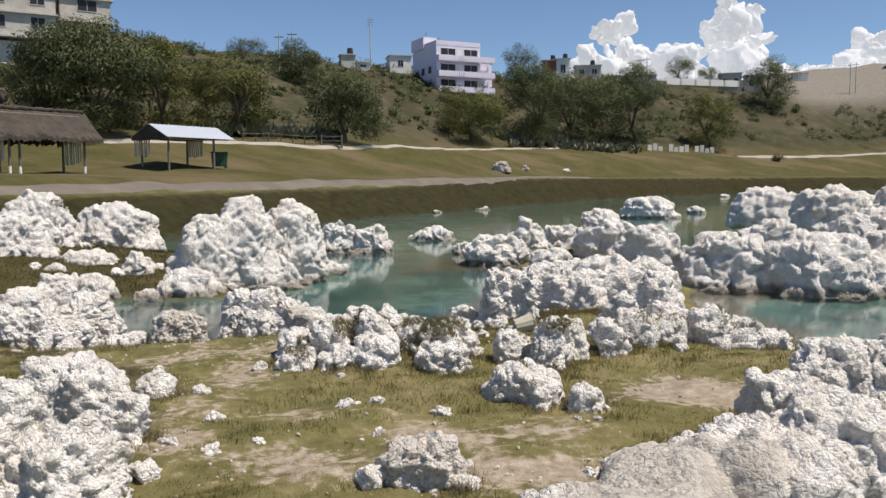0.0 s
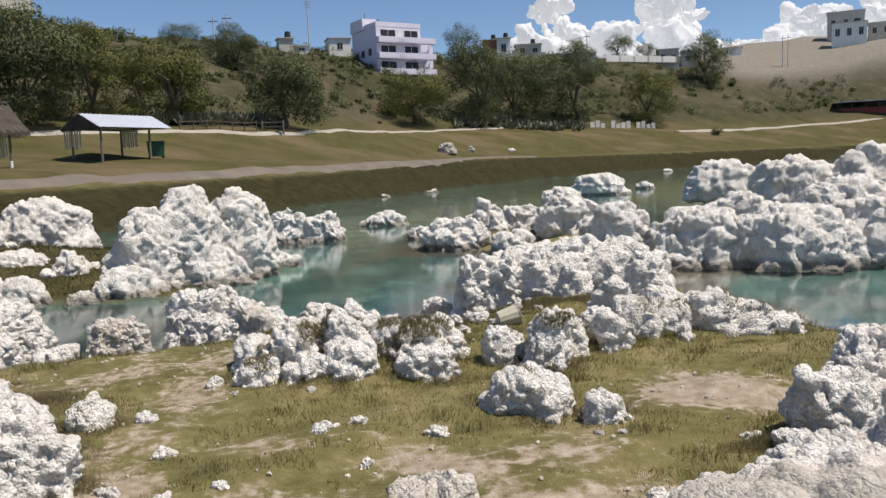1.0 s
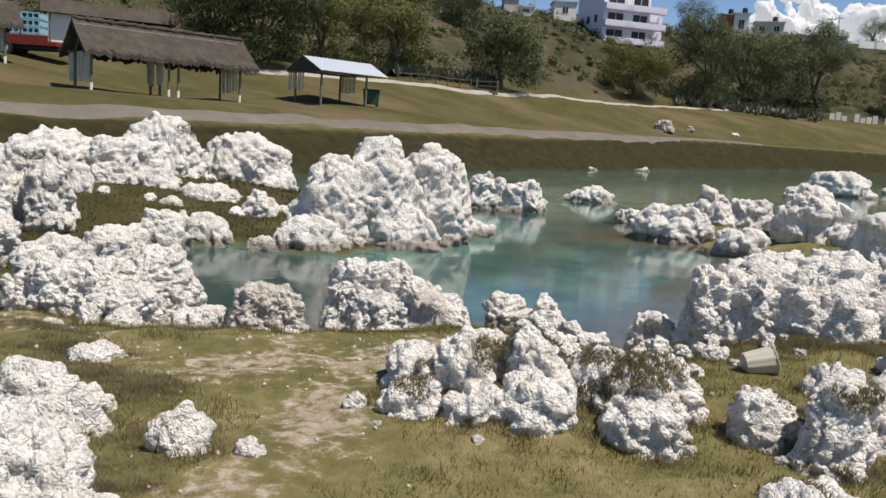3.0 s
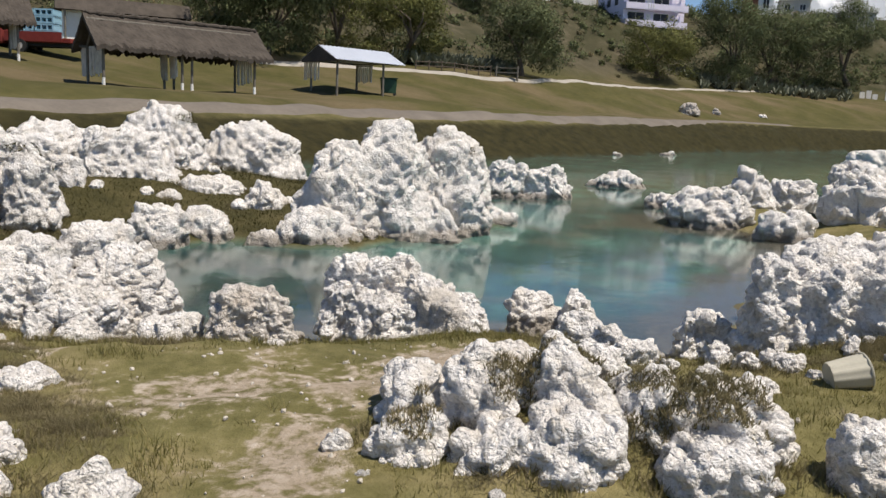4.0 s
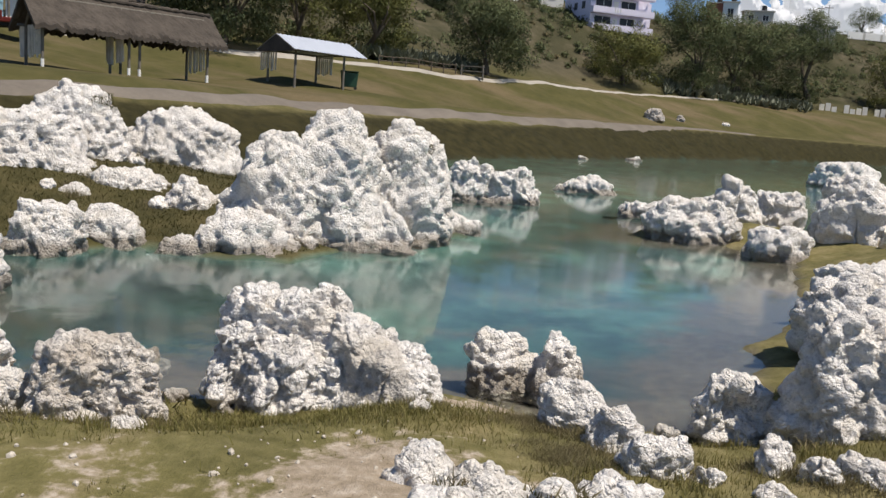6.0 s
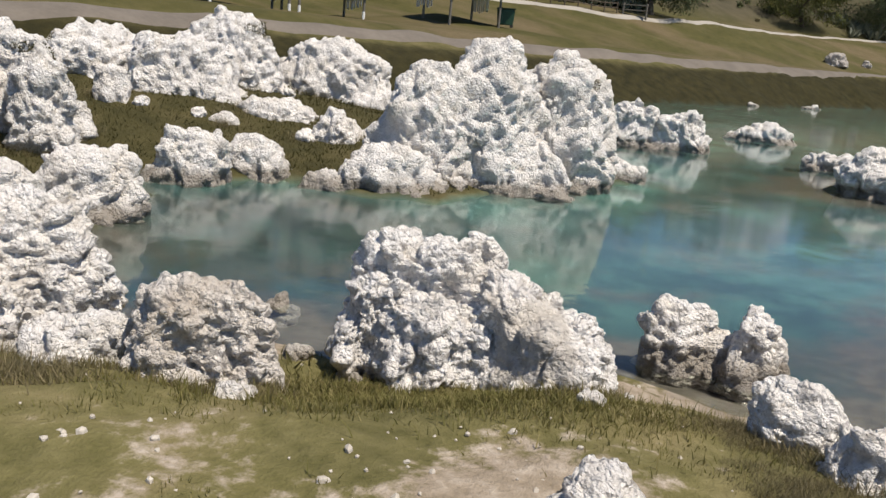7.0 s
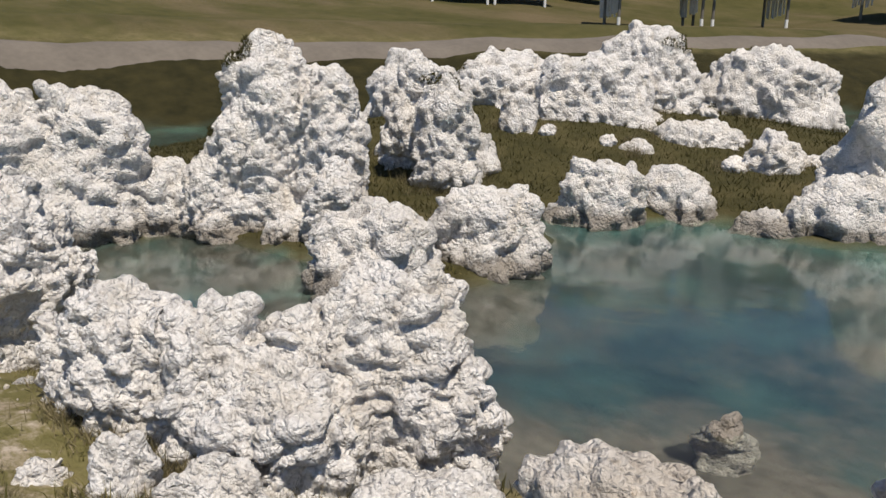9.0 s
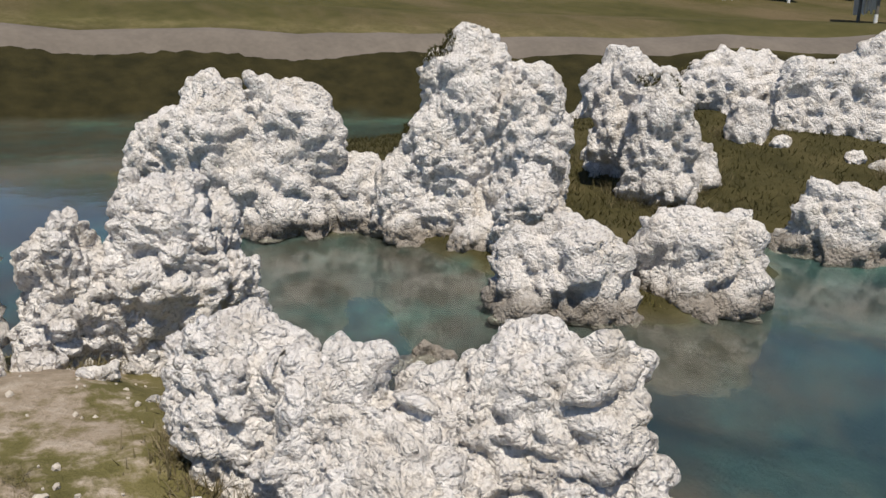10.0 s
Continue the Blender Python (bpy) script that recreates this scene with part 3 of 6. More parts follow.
def tufa_rock(zone, level, *shoulders, grey=False, smooth=None):
    """One rock, fused from shoulders of: place, foot, half width and half depth, height, and the way that it faces."""
    global ROCK_COUNT
    ROCK_COUNT += 1
    seed = ROCK_COUNT
    rng = random.Random(seed * 7 + 1)
    x0, y0 = (sum(s[k] for s in shoulders) / len(shoulders) for k in (0, 1))
    z0 = min(s[2] for s in shoulders)
    wide, tall = (1.08, 1.06) if zone == "island" else (0.98, 1.0)
    V = [v - (x0, y0, z0) for s in shoulders for v in lump_mesh(rng, *s[:3], wide * s[3], wide * s[4], tall * s[5], s[6], 0.30 if zone == "island" else 0.20)]
    F = np.concatenate([BALL[1] + k * len(BALL[0]) for k in range(len(V))])
    size = max((s[3] * s[4] * s[5]) ** (1 / 3) for s in shoulders)
    voxel = min(VOXEL[level] * max(1.0, size / 0.7), size * 0.12)
    p, f, n = fused(np.concatenate(V), F, voxel)
    q = p + (seed * 3.7, seed * 1.3, seed * 2.9)
    unit = min(max((size / 0.45) ** 0.7, 0.45), 1.15) if level < 6 else min(max((size / 0.45) ** 0.6, 0.5), 1.0)
    # shoulders and hollows, then cauliflower knobs at three sizes, then pits
    p += 0.085 * unit * drift(q, 0.34 * unit, 1) * (1, 1, 0.6)
    calm = np.zeros(len(p))
    if smooth:
        away = np.sqrt(((p + (x0, y0, z0) - smooth[:3]) ** 2).sum(1))
        calm = np.maximum(calm, 0.9 * (1 - ease(away + 0.10 * drift(q, 0.16, 5)[:, 0], smooth[3] * 0.75, smooth[3] * 1.1)))
    q = q + 0.028 * unit * drift(q, 0.11 * unit, 2)
    if level > 5:
        step = 0.085 * unit * (knobs(q, 0.20 * unit, 1) - 0.50)
        step += 0.080 * unit * (knobs(q, 0.100 * unit, 2) - 0.46)
        step += 0.042 * unit * (knobs(q, 0.052 * unit, 3) - 0.46)
        step += 0.021 * unit * (knobs(q, 0.028 * unit, 4) - 0.46) if level > 6 else 0
    else:
        step = 0.110 * unit * (knobs(q, 0.21 * unit, 1) - 0.50)
        step += 0.084 * unit * (knobs(q, 0.105 * unit, 2) - 0.46)
        step += 0.044 * unit * (knobs(q, 0.054 * unit, 3) - 0.46) if level > 4 else 0
    if zone in ("point", "ridge", "islet"):
        step += 0.24 * (knobs(q, 0.44, 5) - 0.55)
    step *= 1 - 0.8 * calm
    p += n * step[:, None]
    p += 0.007 * unit * drift(q, 0.030 * unit, 3) * (1 - calm)[:, None]
    f = f[p[f][:, :, 2].max(1) > -0.60]
    sunk = np.full(len(p), -9.0)
    low = np.flatnonzero(p[:, 2] < 0.14)
    if z0 > -5 and len(low):
        sunk[low] = np.maximum(height(p[low, 0] + x0, p[low, 1] + y0) - 0.07, -0.60) - z0
    f = f[(p[:, 2] > sunk)[f].any(1)]
    grown = {"bank": 0.22 if y0 < 9.0 and x0 > -5.0 else None, "island": 0.52}.get(zone)
    if grown is not None and size > 0.2:
        tops = np.unique(f)
        tops = tops[(n[tops, 2] > 0.42) & (drift(q[tops], (0.24 if y0 < 9.0 else 0.42) * unit, 8)[:, 1] > grown + 0.12 * rng.random())]
        tops = tops[p[tops, 2] < 0.96 * p[:, 2].max()]
        BRUSH.append((zone, p[tops] + (x0, y0, z0)))
    for piece in pieces(f, len(p)):
        used, g = np.unique(piece, return_inverse=True)
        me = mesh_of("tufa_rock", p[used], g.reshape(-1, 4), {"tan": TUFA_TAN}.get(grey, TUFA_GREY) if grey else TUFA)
        me.attributes.new("calm", "FLOAT", "POINT").data.foreach_set("value", calm[used].astype(np.float32))
        ob = new("tufa_rock", me)
        ob.location = (x0, y0, z0)
        tagged(ob, ROCK_WORDS[zone], "rock", "white tufa rocks of the " + zone)
    for x, y, z, rw, rd, h, turn in shoulders:
        ROCK_PLACES.append((zone, x, y, z, rw, rd, h, math.radians(turn)))
    return ob


tufa_rock("bank", 7, (-4.38, 10.00, 0.26, 0.32, 0.26, 0.73, 51), (-4.18, 10.10, 0.24, 0.19, 0.16, 0.42, 47), (-4.64, 9.50, 0.28, 0.24, 0.20, 0.65, 61), (-4.94, 9.30, 0.28, 0.24, 0.20, 0.61, 72), (-4.44, 9.60, 0.28, 0.28, 0.22, 0.46, 58), (-4.56, 9.78, 0.26, 0.26, 0.24, 0.54, 55), (-5.24, 9.26, 0.24, 0.20, 0.17, 0.50, 78))
tufa_rock("bank", 5, (-4.31, 9.25, 0.35, 0.14, 0.08, 0.14, 61))
tufa_rock("bank", 5, (-3.74, 9.70, 0.30, 0.19, 0.11, 0.17, 46), (-3.83, 9.72, 0.32, 0.21, 0.16, 0.11, 45))
tufa_rock("bank", 7, (-3.25, 9.80, 0.24, 0.26, 0.21, 0.50, 35), (-3.10, 9.84, 0.24, 0.23, 0.19, 0.48, 33), (-3.20, 9.74, 0.26, 0.26, 0.16, 0.34, 34), grey="tan")
tufa_rock("bank", 7, (-2.42, 10.86, 0.26, 0.36, 0.30, 0.62, 18), (-2.68, 10.84, 0.26, 0.28, 0.24, 0.62, 18), (-2.72, 10.60, 0.28, 0.24, 0.18, 0.38, 20), (-2.36, 10.50, 0.30, 0.28, 0.17, 0.28, 18), (-2.04, 10.70, 0.28, 0.30, 0.26, 0.50, 12), (-1.80, 10.56, 0.28, 0.25, 0.24, 0.36, 8), (-1.64, 10.42, 0.30, 0.18, 0.20, 0.24, 4), smooth=(-1.86, 10.34, 0.52, 0.30))
tufa_rock("shallow", 6, (-1.27, 11.92, -0.22, 0.25, 0.23, 0.71, 6), (-0.80, 11.86, -0.20, 0.21, 0.19, 0.67, 2), (-1.03, 11.95, -0.22, 0.21, 0.17, 0.52, 4))
tufa_rock("bank", 6, (-0.70, 10.28, 0.42, 0.17, 0.13, 0.21, 2), (-0.49, 9.92, 0.42, 0.16, 0.12, 0.22, -1), (-0.34, 9.63, 0.42, 0.14, 0.11, 0.21, -3))
tufa_rock("bank", 7, (-6.50, 9.24, 0.08, 0.36, 0.28, 1.10, 84), (-6.54, 8.84, 0.10, 0.25, 0.22, 0.86, 90), (-6.46, 9.58, 0.08, 0.23, 0.20, 0.64, 79), (-6.80, 9.36, 0.08, 0.38, 0.32, 0.92, 84))
tufa_rock("bank", 5, (-6.56, 8.36, 0.15, 0.20, 0.18, 0.95, 95))
tufa_rock("shallow", 4, (-6.40, 10.59, -0.36, 0.16, 0.13, 0.48, 64))
tufa_rock("shallow", 4, (-6.41, 10.37, -0.34, 0.12, 0.10, 0.38, 67))
tufa_rock("shallow", 4, (-3.85, 11.53, -0.38, 0.14, 0.11, 0.48, 29))
tufa_rock("bank", 5, (-4.48, 9.07, 0.35, 0.12, 0.08, 0.24, 65))
tufa_rock("bank", 6, (-1.44, 8.08, 0.38, 0.24, 0.32, 0.46, 10), (-1.40, 7.74, 0.38, 0.22, 0.18, 0.30, 10), (-1.06, 8.04, 0.38, 0.24, 0.34, 0.56, 7), (-1.02, 7.66, 0.38, 0.20, 0.18, 0.32, 7), (-0.70, 8.06, 0.38, 0.26, 0.36, 0.60, 4), (-0.70, 7.64, 0.38, 0.24, 0.18, 0.40, 4), (-0.86, 8.06, 0.36, 0.60, 0.32, 0.46, 6))
tufa_rock("bank", 6, (-0.32, 8.10, 0.38, 0.20, 0.30, 0.52, 1), (0.00, 8.02, 0.38, 0.26, 0.34, 0.54, -3), (-0.04, 7.64, 0.38, 0.25, 0.18, 0.38, -3), (0.16, 8.16, 0.40, 0.20, 0.28, 0.48, -8), (-0.14, 7.98, 0.36, 0.36, 0.34, 0.44, -2))
tufa_rock("bank", 5, (-1.02, 8.66, 0.55, 0.20, 0.14, 0.26, 6), (-0.56, 8.54, 0.58, 0.20, 0.14, 0.32, 2))
tufa_rock("bank", 5, (0.25, 9.93, 0.47, 0.08, 0.06, 0.08, -10))
tufa_rock("bank", 5, (0.41, 9.76, 0.47, 0.06, 0.05, 0.12, -12))
tufa_rock("bank", 5, (0.64, 9.78, 0.47, 0.14, 0.09, 0.12, -15))
tufa_rock("bank", 5, (1.17, 10.12, 0.48, 0.07, 0.06, 0.17, -20))
tufa_rock("bank", 6, (0.68, 7.96, 0.45, 0.19, 0.15, 0.40, -8), (1.00, 7.66, 0.45, 0.22, 0.18, 0.50, -11), (1.22, 8.10, 0.48, 0.24, 0.18, 0.38, -14))
tufa_rock("bank", 5, (1.36, 8.92, 0.48, 0.22, 0.15, 0.26, -12))
tufa_rock("bank", 6, (0.66, 6.62, 0.45, 0.35, 0.26, 0.33, -10))
tufa_rock("bank", 6, (1.11, 6.26, 0.45, 0.18, 0.14, 0.20, -20))
tufa_rock("bank", 5, (1.70, 8.14, 0.45, 0.19, 0.15, 0.42, -16), (2.00, 8.50, 0.45, 0.28, 0.24, 0.48, -18), (2.36, 8.58, 0.45, 0.26, 0.22, 0.42, -20))
tufa_rock("bank", 5, (1.80, 8.98, 0.48, 0.20, 0.14, 0.24, -16))
tufa_rock("bank", 5, (2.92, 8.70, 0.43, 0.26, 0.22, 0.48, -23), (3.22, 8.64, 0.43, 0.22, 0.18, 0.36, -25), (3.50, 8.58, 0.42, 0.24, 0.18, 0.22, -27))
tufa_rock("bank", 6, (0.28, 11.00, 0.22, 0.23, 0.20, 0.40, -8), (0.74, 10.74, 0.40, 0.26, 0.24, 0.74, -12), (1.14, 10.66, 0.46, 0.26, 0.24, 0.64, -14), (1.46, 10.70, 0.48, 0.28, 0.26, 0.66, -16), (0.98, 11.16, 0.40, 0.34, 0.30, 0.68, -12))
tufa_rock("bank", 5, (1.90, 10.66, 0.50, 0.30, 0.26, 0.60, -18), (2.36, 10.72, 0.50, 0.32, 0.26, 0.62, -20), (2.80, 10.52, 0.50, 0.32, 0.26, 0.60, -22))
tufa_rock("bank", 5, (2.16, 9.62, 0.50, 0.26, 0.20, 0.44, -18), (2.62, 9.48, 0.48, 0.26, 0.20, 0.38, -20), (3.02, 9.38, 0.46, 0.22, 0.18, 0.32, -22))
tufa_rock("bank", 5, (1.42, 11.86, 0.34, 0.44, 0.36, 0.74, -12), (2.20, 12.02, 0.36, 0.46, 0.38, 0.78, -14), (3.00, 11.84, 0.36, 0.44, 0.36, 0.72, -18))
tufa_rock("bank", 5, (1.70, 13.30, 0.25, 0.46, 0.40, 0.70, -9), (2.50, 13.60, 0.25, 0.52, 0.44, 0.78, -12), (3.30, 13.40, 0.25, 0.50, 0.42, 0.74, -14))
tufa_rock("bank", 5, (2.30, 15.10, 0.20, 0.50, 0.42, 0.64, -8), (3.20, 15.20, 0.20, 0.56, 0.44, 0.70, -11))
tufa_rock("point", 5, (5.76, 16.61, 0.02, 0.99, 0.67, 1.27, -19), (4.42, 17.20, 0.05, 0.68, 0.46, 1.43, -14))
tufa_rock("point", 5, (4.22, 21.37, 0.05, 0.69, 0.54, 1.46, -11), (4.39, 21.99, 0.10, 0.84, 0.49, 1.53, -17), (5.16, 19.97, 0.20, 0.79, 0.46, 0.93, -21))
tufa_rock("point", 4, (2.69, 20.45, 0.02, 0.54, 0.43, 0.63, -12))
tufa_rock("point", 5, (1.39, 21.92, 0.00, 0.94, 0.46, 0.91, -7), (0.86, 25.63, 0.00, 0.62, 0.37, 0.48, -4), (2.44, 23.46, 0.05, 0.62, 0.36, 1.14, -9), (3.51, 23.91, 0.05, 0.60, 0.35, 1.02, -12))
tufa_rock("start", 6, (-2.47, 4.62, 0.45, 0.30, 0.23, 0.74, 29), (-2.08, 4.62, 0.45, 0.29, 0.22, 0.48, 25))
tufa_rock("start", 6, (-2.46, 5.66, 0.42, 0.26, 0.22, 0.66, 24), (-2.24, 5.60, 0.42, 0.20, 0.18, 0.46, 24), (-2.72, 5.80, 0.42, 0.22, 0.18, 0.50, 26))
tufa_rock("start", 5, (-3.72, 8.02, 0.42, 0.22, 0.13, 0.14, 24))
tufa_rock("start", 5, (-3.40, 6.96, 0.42, 0.26, 0.20, 0.36, 28), (-3.02, 6.80, 0.42, 0.20, 0.15, 0.28, 24))
tufa_rock("start", 5, (-2.38, 6.76, 0.42, 0.16, 0.13, 0.30, 20))
tufa_rock("start", 6, (2.95, 6.10, 0.45, 0.44, 0.36, 0.62, -27), (2.45, 5.72, 0.47, 0.30, 0.24, 0.42, -24), (3.40, 6.00, 0.45, 0.40, 0.34, 0.66, -30))
tufa_rock("start", 6, (0.72, 4.00, 0.48, 0.36, 0.46, 0.24, -11), (1.20, 4.20, 0.48, 0.46, 0.52, 0.36, -18), (1.74, 4.36, 0.48, 0.46, 0.52, 0.46, -24), (2.20, 4.50, 0.48, 0.40, 0.44, 0.56, -26), (1.00, 3.70, 0.48, 0.50, 0.40, 0.30, -12), smooth=(1.15, 3.95, 0.80, 0.62))
tufa_rock("start", 6, (-0.11, 4.76, 0.50, 0.26, 0.19, 0.27, 2), grey="tan")
tufa_rock("island", 6, (-8.97, 12.24, 0.05, 0.60, 0.51, 1.78, 60), (-8.94, 11.97, 0.05, 0.58, 0.33, 1.22, 62), (-8.34, 12.46, 0.10, 0.34, 0.23, 1.47, 56), (-8.30, 11.98, 0.00, 0.29, 0.22, 0.29, 60), (-7.88, 12.19, 0.02, 0.29, 0.17, 0.77, 56))
tufa_rock("island", 5, (-10.00, 10.18, 0.05, 0.50, 0.39, 1.41, 78), (-9.72, 10.74, 0.05, 0.50, 0.38, 1.40, 73), (-12.23, 10.12, 0.02, 0.52, 0.40, 0.85, 81), (-9.50, 11.36, 0.02, 0.40, 0.23, 0.74, 68))
tufa_rock("island", 5, (-6.79, 11.79, 0.00, 0.47, 0.27, 0.68, 53), (-6.58, 12.69, 0.00, 0.45, 0.26, 0.68, 45))
tufa_rock("island", 5, (-7.12, 14.85, 0.00, 0.44, 0.26, 0.66, 36))
tufa_rock("island", 5, (-6.77, 15.74, 0.00, 0.43, 0.25, 0.54, 31))
tufa_rock("island", 5, (-9.20, 14.19, 0.70, 0.36, 0.24, 0.98, 49), (-8.65, 14.15, 0.42, 0.35, 0.20, 1.05, 47), (-9.56, 13.30, 0.70, 0.29, 0.17, 0.82, 55))
tufa_rock("island", 5, (-10.10, 15.40, 0.70, 0.38, 0.30, 0.82, 48), (-9.80, 14.64, 0.32, 0.40, 0.27, 0.62, 50))
tufa_rock("island", 4, (-9.01, 15.06, 0.22, 0.19, 0.15, 0.58, 45))
tufa_rock("island", 5, (-11.02, 17.54, 0.70, 0.90, 0.52, 1.10, 44), (-9.50, 17.81, 0.65, 0.87, 0.42, 1.06, 38), (-9.64, 19.27, 0.70, 0.85, 0.49, 1.44, 35))
tufa_rock("island", 4, (-9.78, 16.53, 0.62, 0.23, 0.18, 0.57, 43))
tufa_rock("island", 4, (-11.96, 16.39, 0.70, 0.68, 0.40, 1.02, 50))
tufa_rock("island", 5, (-8.63, 21.20, 0.58, 1.14, 0.66, 1.24, 27))
tufa_rock("island", 5, (-4.29, 17.50, 0.00, 0.75, 0.58, 2.04, 17), (-3.41, 18.31, 0.00, 0.68, 0.46, 1.94, 12), (-5.00, 16.95, 0.00, 0.70, 0.54, 1.66, 21), (-4.15, 17.41, 0.00, 0.96, 0.42, 0.87, 16), (-5.07, 16.08, 0.00, 0.65, 0.32, 0.58, 23), (-3.51, 19.45, 0.00, 0.58, 0.23, 0.69, 12), (-2.78, 19.68, 0.00, 0.43, 0.17, 0.35, 9))
tufa_rock("island", 4, (-5.78, 15.77, 0.00, 0.31, 0.18, 0.21, 27))
tufa_rock("island", 5, (-6.74, 17.84, 0.15, 0.40, 0.27, 0.60, 26))
tufa_rock("island", 5, (-7.98, 18.12, 0.35, 0.61, 0.30, 0.48, 31))
tufa_rock("island", 4, (-8.24, 17.13, 0.21, 0.26, 0.18, 0.38, 35))
tufa_rock("island", 4, (-7.11, 17.45, 0.12, 0.16, 0.12, 0.17, 29))
tufa_rock("islet", 5, (-3.41, 26.16, 0.00, 0.72, 0.42, 1.14, 8), (-2.30, 26.25, 0.00, 0.80, 0.39, 1.01, 5))
tufa_rock("islet", 4, (-0.34, 31.74, 0.00, 0.81, 0.40, 0.56, -0), (-1.13, 31.77, 0.00, 0.38, 0.19, 0.21, 1))
tufa_rock("islet", 4, (12.53, 49.37, 0.00, 1.72, 0.85, 1.49, -17))
tufa_rock("islet", 4, (17.63, 55.96, 0.00, 0.69, 0.48, 0.50, -18))
tufa_rock("ridge", 5, (7.48, 15.98, 0.00, 1.31, 0.87, 1.30, -28), (9.30, 15.38, 0.00, 1.10, 0.74, 1.45, -34))
tufa_rock("ridge", 5, (7.77, 18.98, 0.06, 0.93, 0.64, 1.44, -24), (9.84, 18.13, 0.10, 1.30, 0.87, 1.63, -31))
tufa_rock("ridge", 5, (11.18, 23.07, 0.13, 1.23, 0.84, 2.09, -28), (13.02, 22.14, 0.12, 1.44, 0.97, 2.38, -32))
tufa_rock("ridge", 4, (11.38, 28.56, 0.70, 1.32, 0.90, 1.44, -23))


# ---- trees ----
def leaf_cloud(centres, count, leaf, droop, rng):
    """Small leaf sprays set round the given clumps of a crown."""
    c = np.array(centres)
    weight = c[:, 3] ** 2
    pick = rng.choice(len(c), count, p=weight / weight.sum())
    d = rng.normal(size=(count, 3))
    d /= np.linalg.norm(d, axis=1, keepdims=True)
    r = c[pick, 3] * (0.35 + 0.72 * rng.random(count) ** 0.6)
    at = c[pick, :3] + d * r[:, None] * (1, 1, 0.8)
    along = d * 0.8 + rng.normal(size=(count, 3)) * 0.7 + (0, 0, -droop)
    along /= np.linalg.norm(along, axis=1, keepdims=True)
    side = np.cross(along, rng.normal(size=(count, 3)))
    side /= np.linalg.norm(side, axis=1, keepdims=True)
    s = leaf * (0.6 + 0.8 * rng.random((count, 1)))
    v = np.stack([at - side * s * 0.30, at + side * s * 0.30, at + along * s * 1.3], 1)
    return v.reshape(-1, 3), np.arange(count * 3).reshape(-1, 3), d.repeat(3, 0)


def soft_leaves(name, v, f, facing, material):
    """A mesh of leaves that catches the light as a rounded mass."""
    me = mesh_of(name, v, f, material)
    facing = facing / np.linalg.norm(facing, axis=1, keepdims=True)
    me.normals_split_custom_set_from_vertices(facing)
    return me


def tree(name, x, y, wide, tall, material, label, leaves=2600, low=0.12, seed=1, droop=0.6, flat=0.85):
    rng = np.random.default_rng(seed)
    z = on_ground(x, y)
    root = thing(name, pose(x, y, z - 0.1), label, "tree", "trees by the lake")
    r = wide / 2
    trunk_h = max(tall * (low + 0.16), 0.8)
    lean = rng.normal(size=2) * 0.10 * tall
    bm = bmesh.new()
    thick = 0.028 * tall + 0.04
    stick(bm, (0, 0, 0), (lean[0] * 0.4, lean[1] * 0.4, trunk_h * 0.55), thick * 1.25, thick, 9)
    stick(bm, (lean[0] * 0.4, lean[1] * 0.4, trunk_h * 0.5), (lean[0], lean[1], trunk_h * 1.1), thick * 0.98, thick * 0.7, 9)
    part("trunk", bm, BARK, root)
    clumps = []
    limbs = 6
    for i in range(limbs):
        a = 6.283 * (i + 0.7 * rng.random()) / limbs
        reach = r * (0.45 + 0.25 * rng.random())
        top = Vector((math.cos(a) * reach, math.sin(a) * reach, tall * (0.52 + 0.22 * rng.random())))
        bm = bmesh.new()
        mid = Vector((lean[0] + top.x * 0.4, lean[1] + top.y * 0.4, trunk_h + (top.z - trunk_h) * 0.6))
        stick(bm, (lean[0], lean[1], trunk_h * 0.95), mid, thick * 0.5, thick * 0.32, 6)
        stick(bm, mid, top, thick * 0.32, thick * 0.12, 6)
        part("limb", bm, BARK, root)
        clumps.append((*top, 0.40 * r))
    for i in range(40):
        a, k = 6.283 * rng.random(), rng.random() ** 0.5
        hz = low + (1 - low) * rng.random()
        girth = math.sin(math.pi * min(max((hz - low) / (1 - low) * 0.72 + 0.22, 0), 1)) ** 0.6
        size = (0.17 + 0.15 * rng.random()) * min(r, tall * 0.55)
        clumps.append((math.cos(a) * k * (r - size * 0.7) * girth, math.sin(a) * k * (r - size * 0.7) * girth * flat, hz * tall - size * 0.4, size))
    v, f, out = leaf_cloud(clumps, int(leaves * 5.5), 0.011 * min(wide, tall * 1.3) + 0.07, droop, rng)
    v[:, 2] = np.maximum(v[:, 2], 0.25)
    crown = new("crown", soft_leaves("crown", v, f, out * 0.8 + (v - (0, 0, 0.4 * tall)) / (r, r, 0.5 * tall) * 0.8 + rng.normal(size=v.shape) * 0.25, material))
    crown.parent = root
    return root


tree("tree", -31.0, 71.0, 12.6, 10.4, LEAF, "large dark olive pepper tree with a hanging crown", 5200, 0.06, 1, 0.9)
tree("tree", -27.6, 80.0, 8.0, 9.2, LEAF_LIGHT, "yellow-green pepper tree behind the metal-roofed shelter", 3000, 0.05, 2, 0.8)
tree("tree", -22.9, 86.0, 10.5, 8.9, LEAF_LIGHT, "broad yellow-green pepper tree beside the road", 3400, 0.05, 3, 0.8)
tree("tree", -11.2, 93.5, 10.2, 8.2, LEAF, "olive green tree with a short bare trunk on the lawn", 3200, 0.16, 4)
tree("tree", 4.8, 129.0, 12.2, 9.0, LEAF_LIGHT, "round light green tree standing alone on the lawn", 3000, 0.10, 5, 0.7)
